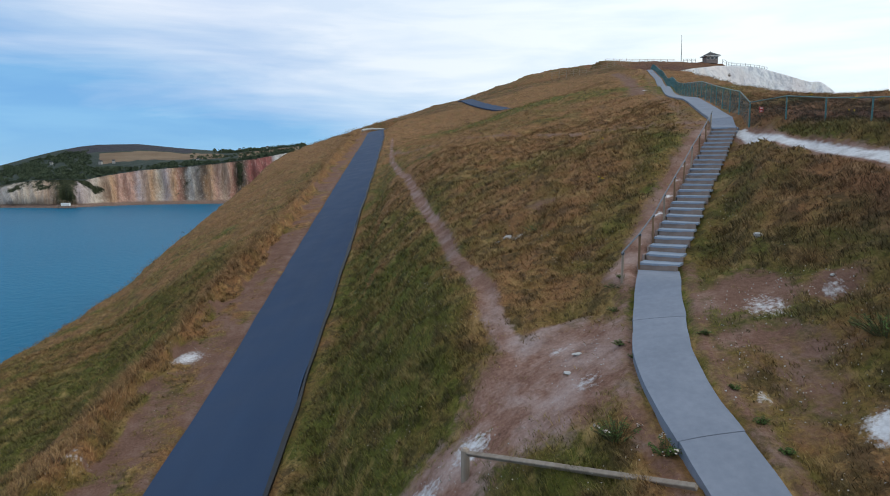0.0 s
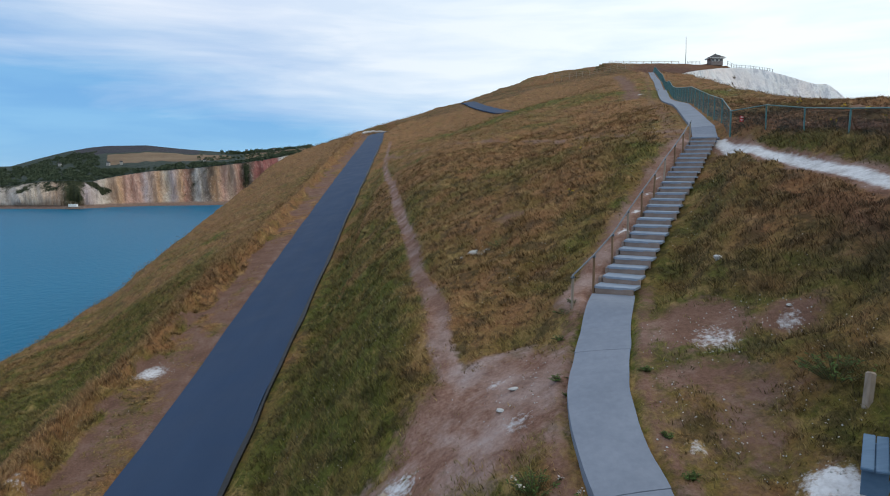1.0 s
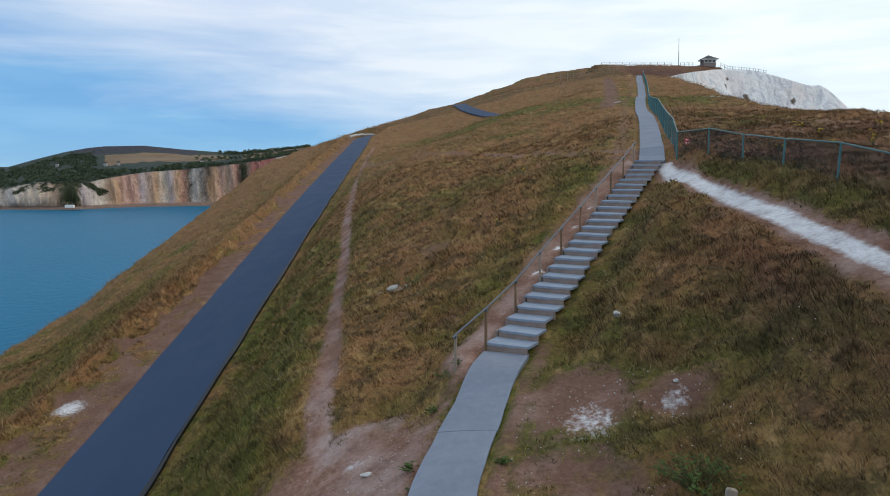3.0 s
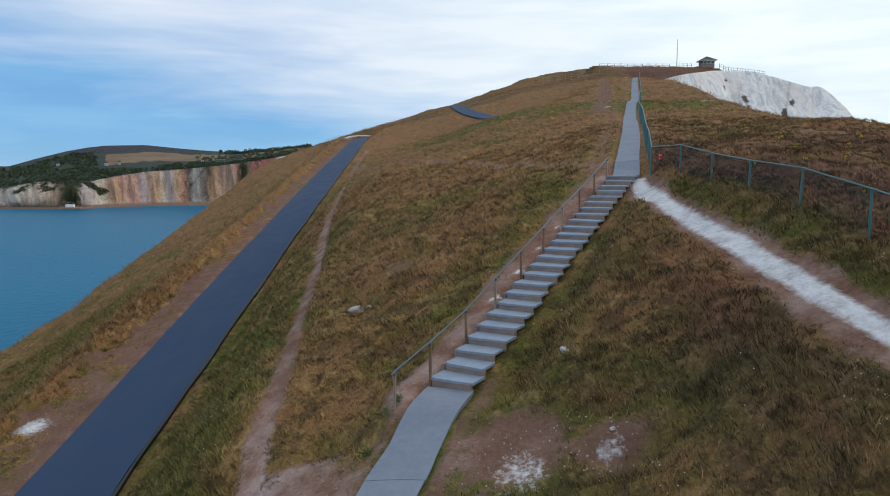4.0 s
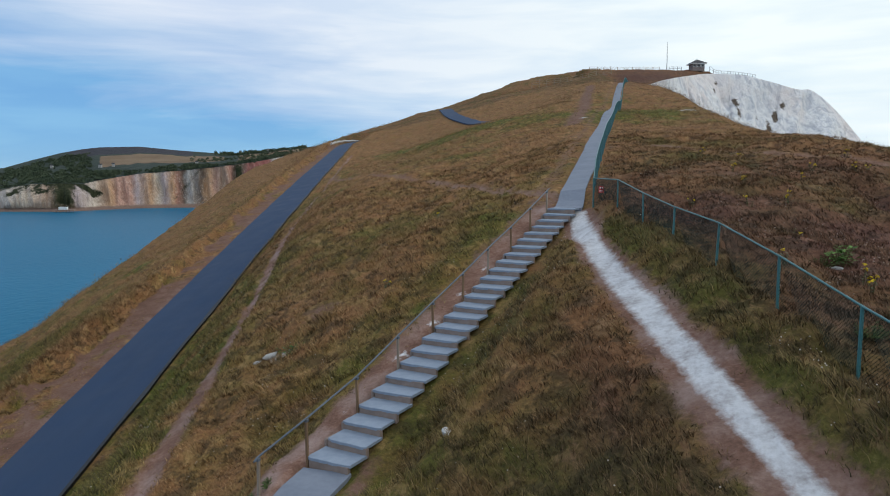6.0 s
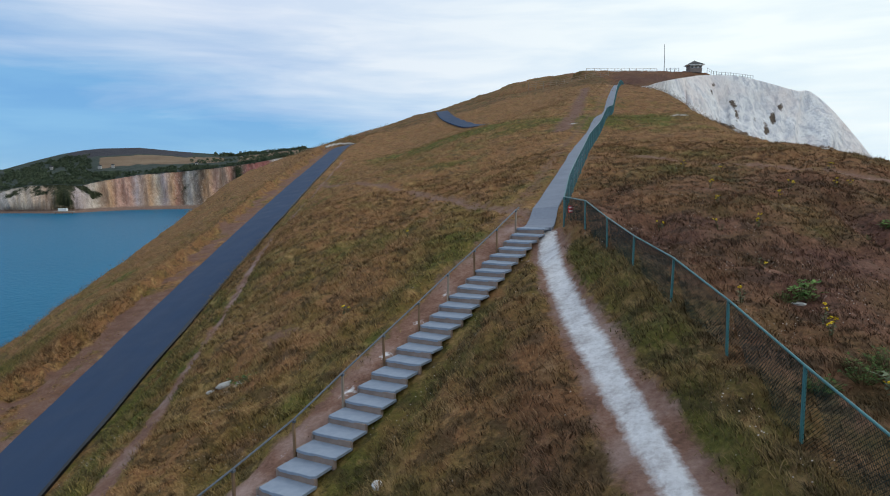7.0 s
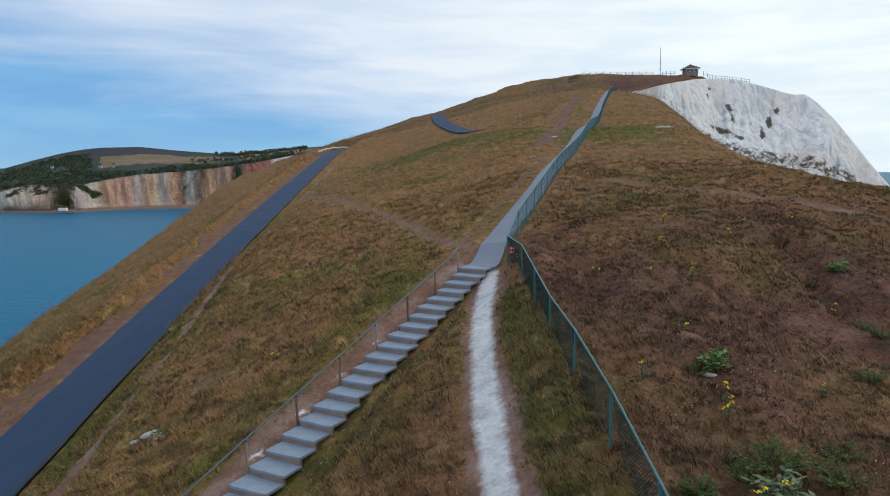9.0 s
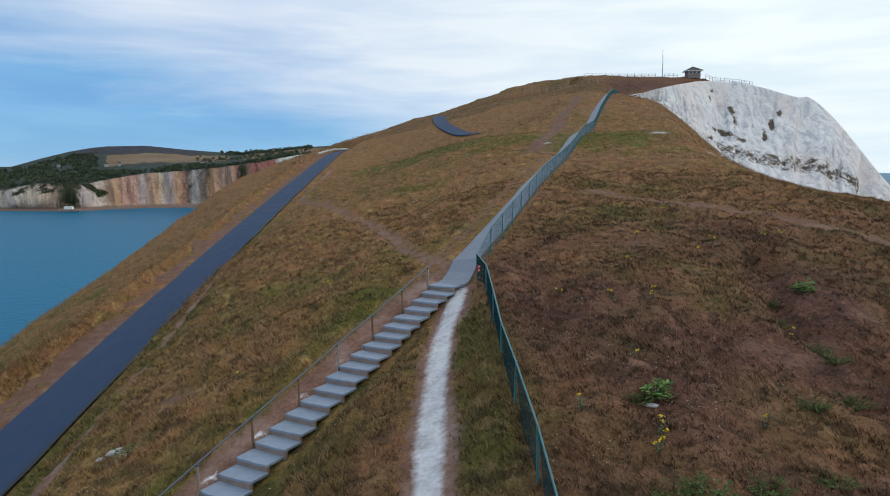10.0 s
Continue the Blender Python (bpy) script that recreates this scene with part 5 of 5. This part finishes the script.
    for name, v in (("green", np.clip(g, 0, 1)[np.repeat(i, k)]), ("rust", np.clip(r, 0, 1)[np.repeat(i, k)]), ("tip", tip)):
        me.attributes.new(name, "FLOAT", "POINT").data.foreach_set("value", v.astype(np.float32))
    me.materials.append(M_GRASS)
    return add("grass", me, "long dry brown and green grass over the slopes", "grass", kind="stuff")


M_GRASS = grass_material()
build_grass(True, 150000, 5, 70)
build_grass(False, 90000, 4, 71)


def leaf_colour(name, a, b):
    k = Mat(name, 0.8, spec=0.1)
    return k.done(k.ramp(k.math("ADD", k.math("MULTIPLY", k.geo.outputs["Random Per Island"], 0.6), k.math("MULTIPLY", k.noise(6, 3), 0.4)), (0.2, a), (0.8, b)))


M_LEAF = leaf_colour("fresh_leaf", (0.05, 0.11, 0.025), (0.17, 0.29, 0.08))
M_DARKLEAF = leaf_colour("dark_leaf", (0.022, 0.046, 0.012), (0.090, 0.140, 0.035))
M_GREYLEAF = leaf_colour("grey_leaf", (0.06, 0.085, 0.05), (0.17, 0.20, 0.12))
M_STALK = simple("plant_stalk", (0.07, 0.06, 0.025), (0.14, 0.11, 0.05), 8)
M_YELLOW = leaf_colour("yellow_petal", (0.55, 0.36, 0.01), (0.80, 0.60, 0.03))
M_PALE = leaf_colour("pale_petal", (0.36, 0.30, 0.26), (0.58, 0.51, 0.46))


def leaf(bm, base, way, length, wide, up):
    """A folded, drooping leaf blade."""
    way = Vector(way).normalized()
    side = way.cross(Vector((0, 0, 1))).normalized() if abs(way.z) < 0.95 else Vector((1, 0, 0))
    mid, tip = base + way * length * 0.5 + Vector((0, 0, up * length)), base + way * length + Vector((0, 0, up * length * 0.4))
    a, t = bm.verts.new(base), bm.verts.new(tip)
    c = bm.verts.new(mid - Vector((0, 0, 0.04 * length)))
    l, r = bm.verts.new(mid + side * wide), bm.verts.new(mid - side * wide)
    for f in ((a, c, l), (c, t, l), (a, r, c), (c, r, t)):
        bm.faces.new(f)


def plant(name, x, y, high, wide, leaves, leaf_size, material, label, category, seed, flowers=0, petal=None, group=""):
    rnd = random.Random(seed)
    z = float(surface(np.array([x]), np.array([y]))[0][0]) - 0.03
    p = tagged(new(name), label, category, group)
    p.location = (x, y, z)
    stems, blades = bmesh.new(), bmesh.new()
    count = max(3, leaves // 9)
    for i in range(count):
        a, r = rnd.uniform(0, 2 * math.pi), wide * math.sqrt(rnd.uniform(0.02, 1))
        h = high * rnd.uniform(0.55, 1.0) * (1.1 - 0.5 * r / wide)
        foot, top = Vector((math.cos(a) * r * 0.3, math.sin(a) * r * 0.3, 0)), Vector((math.cos(a) * r, math.sin(a) * r, h))
        tube(stems, [foot, foot.lerp(top, 0.5) + Vector((0, 0, h * 0.12)), top], [0.012, 0.009, 0.004], 4, False)
        for j in range(leaves // count):
            q = rnd.uniform(0.12, 1.0)
            at = foot.lerp(top, q) + Vector((0, 0, h * 0.24 * q * (1 - q)))
            b = rnd.uniform(0, 2 * math.pi)
            leaf(blades, at, (math.cos(b), math.sin(b), rnd.uniform(-0.2, 0.5)), leaf_size * rnd.uniform(0.6, 1.3), leaf_size * rnd.uniform(0.18, 0.32), rnd.uniform(-0.05, 0.15))
        if flowers and i < flowers:
            heads = bmesh.new()
            for _ in range(7):
                c = top + Vector((rnd.gauss(0, 0.035), rnd.gauss(0, 0.035), rnd.uniform(-0.02, 0.04)))
                m = pose(*c, rnd.uniform(-30, 30), rnd.uniform(-30, 30), rnd.uniform(0, 90))
                bmesh.ops.create_cone(heads, cap_ends=True, segments=6, radius1=0.010, radius2=0.022, depth=0.016, matrix=m)
            part("flower_head", heads, petal, p, "clustered flower head")
    part("stalk", stems, M_STALK, p)
    part("foliage", blades, material, p)
    return p


plant("broadleaf_plant", 19.25, 23.3, 0.7, 0.42, 170, 0.17, M_LEAF, "bright green broad-leaved plant standing in dry grass", "plant", 1)
plant("broadleaf_plant", 18.3, 17.8, 0.85, 0.5, 230, 0.19, M_GREYLEAF, "grey-green broad-leaved plant with yellow flowers", "plant", 2, 4, M_YELLOW)
plant("bush", 18.9, 19.4, 0.6, 0.8, 480, 0.099, M_DARKLEAF, "low dark green bush beyond the fence", "bush", 3)
plant("bush", 18.2, 19.0, 0.5, 0.5, 260, 0.093, M_DARKLEAF, "low dark green bush beyond the fence", "bush", 13)
plant("bush", 18.7, 23.2, 0.45, 0.5, 260, 0.087, M_DARKLEAF, "low dark green bush beyond the fence", "bush", 23)
plant("bush", 8.9, 13.5, 0.55, 0.75, 480, 0.093, M_DARKLEAF, "low leafy green bush in the rough grass", "bush", 4)
plant("bush", 3.3, 12.6, 0.5, 0.5, 420, 0.07, M_DARKLEAF, "low grey-green bush with pale flowers beside the path", "bush", 5, 3, M_PALE)
plant("bush", 4.0, 11.9, 0.35, 0.35, 240, 0.07, M_DARKLEAF, "low grey-green bush with pale flowers beside the path", "bush", 6, 3, M_PALE)
plant("bush", 3.9, 28.5, 0.4, 0.7, 160, 0.15, M_DARKLEAF, "low dark bush below the chalk outcrop", "bush", 7)
plant("bush", 26.4, 26.9, 0.4, 0.6, 260, 0.093, M_DARKLEAF, "low dark green bush beyond the fence", "bush", 8)
plant("broadleaf_plant", 27.5, 33.0, 0.6, 0.5, 90, 0.24, M_LEAF, "bright green broad-leaved plant standing in dry grass", "plant", 9)
for i, (x, y, f) in enumerate(((18.55, 20.8, 7), (18.75, 21.5, 3), (24.3, 35.6, 5), (25.1, 36.3, 3), (28.3, 38.5, 3), (29.6, 39.6, 3), (17.9, 30.6, 2), (20.8, 29.4, 3), (17.2, 22.1, 1), (21.7, 23.0, 1), (25.0, 28.5, 2), (23.3, 44.7, 4), (8.6, 37.7, 2),
                                (6.8, 30.4, 2), (19.6, 29.7, 2), (21.0, 33.5, 3), (22.4, 38.2, 3), (26.0, 46, 4), (31, 44, 4), (19.2, 25.5, 1))):
    plant("ragwort", x, y, 0.62, 0.16, 30, 0.10, M_GREYLEAF, "yellow-flowered ragwort standing in dry grass", "plant", 30 + i, f, M_YELLOW, "ragwort plants")
for i, (x, y, r) in enumerate(((19.9, 19.0, 0.7), (20.6, 20.3, 0.6), (19.6, 17.6, 0.7), (21.2, 18.6, 0.8), (17.2, 18.6, 0.4), (22.4, 21.0, 0.6), (23.5, 24.2, 0.5))):
    plant("bush", x, y, 0.4, r, 330, 0.085, M_DARKLEAF, "low dark green bush beyond the fence", "bush", 90 + i)
for i, (x, y, r) in enumerate(((25.8, 32.2, 0.5), (25.3, 30.4, 0.6), (25.8, 28.7, 0.6), (25.4, 26.9, 0.6), (25.1, 25.3, 0.7), (25.6, 23.6, 0.7))):
    plant("bush", x, y, 0.4, r, 330, 0.085, M_DARKLEAF, "low dark bush growing in the gully", "bush", 110 + i)
# grassy clods along the path's edge
for i, (x, y, r) in enumerate(((4.2, 16.0, 0.2), (4.35, 15.2, 0.16), (5.95, 15.4, 0.14), (5.75, 13.2, 0.13), (5.85, 12.2, 0.16), (5.95, 11.4, 0.14), (4.9, 19.5, 0.3), (4.65, 18.3, 0.25), (5.2, 19.9, 0.25))):
    plant("grass_tuft", x, y, 0.13, r * 1.25, 220, 0.055, M_DARKLEAF, "small dark green tuft at the path's edge", "plant", 60 + i, group="tufts by the path")


def build_wildflowers():
    """Tiny pale seed heads and daisies through the grass."""
    rng = np.random.default_rng(80)
    n = 16000
    y = np.exp(rng.uniform(math.log(21), math.log(66), n)) - 12
    x = rng.uniform(-0.4, 0.72, n) * (y + 15)
    z, (g, r, b, w), hard = surface(x, y)
    keep = (bumps(x, y, 1.3, 81) + 0.5 * bumps(x, y, 0.5, 82) > 0.42) & (hard > 0.25) & (b < 0.7) & (away(x, y, L_TRACK) > 0.5)
    x, y, z = x[keep], y[keep], z[keep]
    m = len(x)
    h, s = rng.uniform(0.2, 0.42, m), rng.uniform(0.006, 0.020, m)
    V = np.zeros((m, 6, 3))
    for k, (ox, oy, oz) in enumerate(((1, 0, 0), (-1, 0, 0), (0, 1, 0), (0, -1, 0), (0, 0, 0.8), (0, 0, -0.8))):
        V[:, k] = np.stack([x + ox * s, y + oy * s, z + h + oz * s], 1)
    F = (np.arange(m)[:, None, None] * 6 + np.array([[0, 2, 4], [2, 1, 4], [1, 3, 4], [3, 0, 4], [2, 0, 5], [1, 2, 5], [3, 1, 5], [0, 3, 5]])[None]).reshape(-1, 3)
    add("wildflowers", mesh_of("wildflowers", V.reshape(-1, 3), F, M_PALE, False), "tiny pale wildflowers and seed heads in the grass", "flowers", kind="stuff")


build_wildflowers()
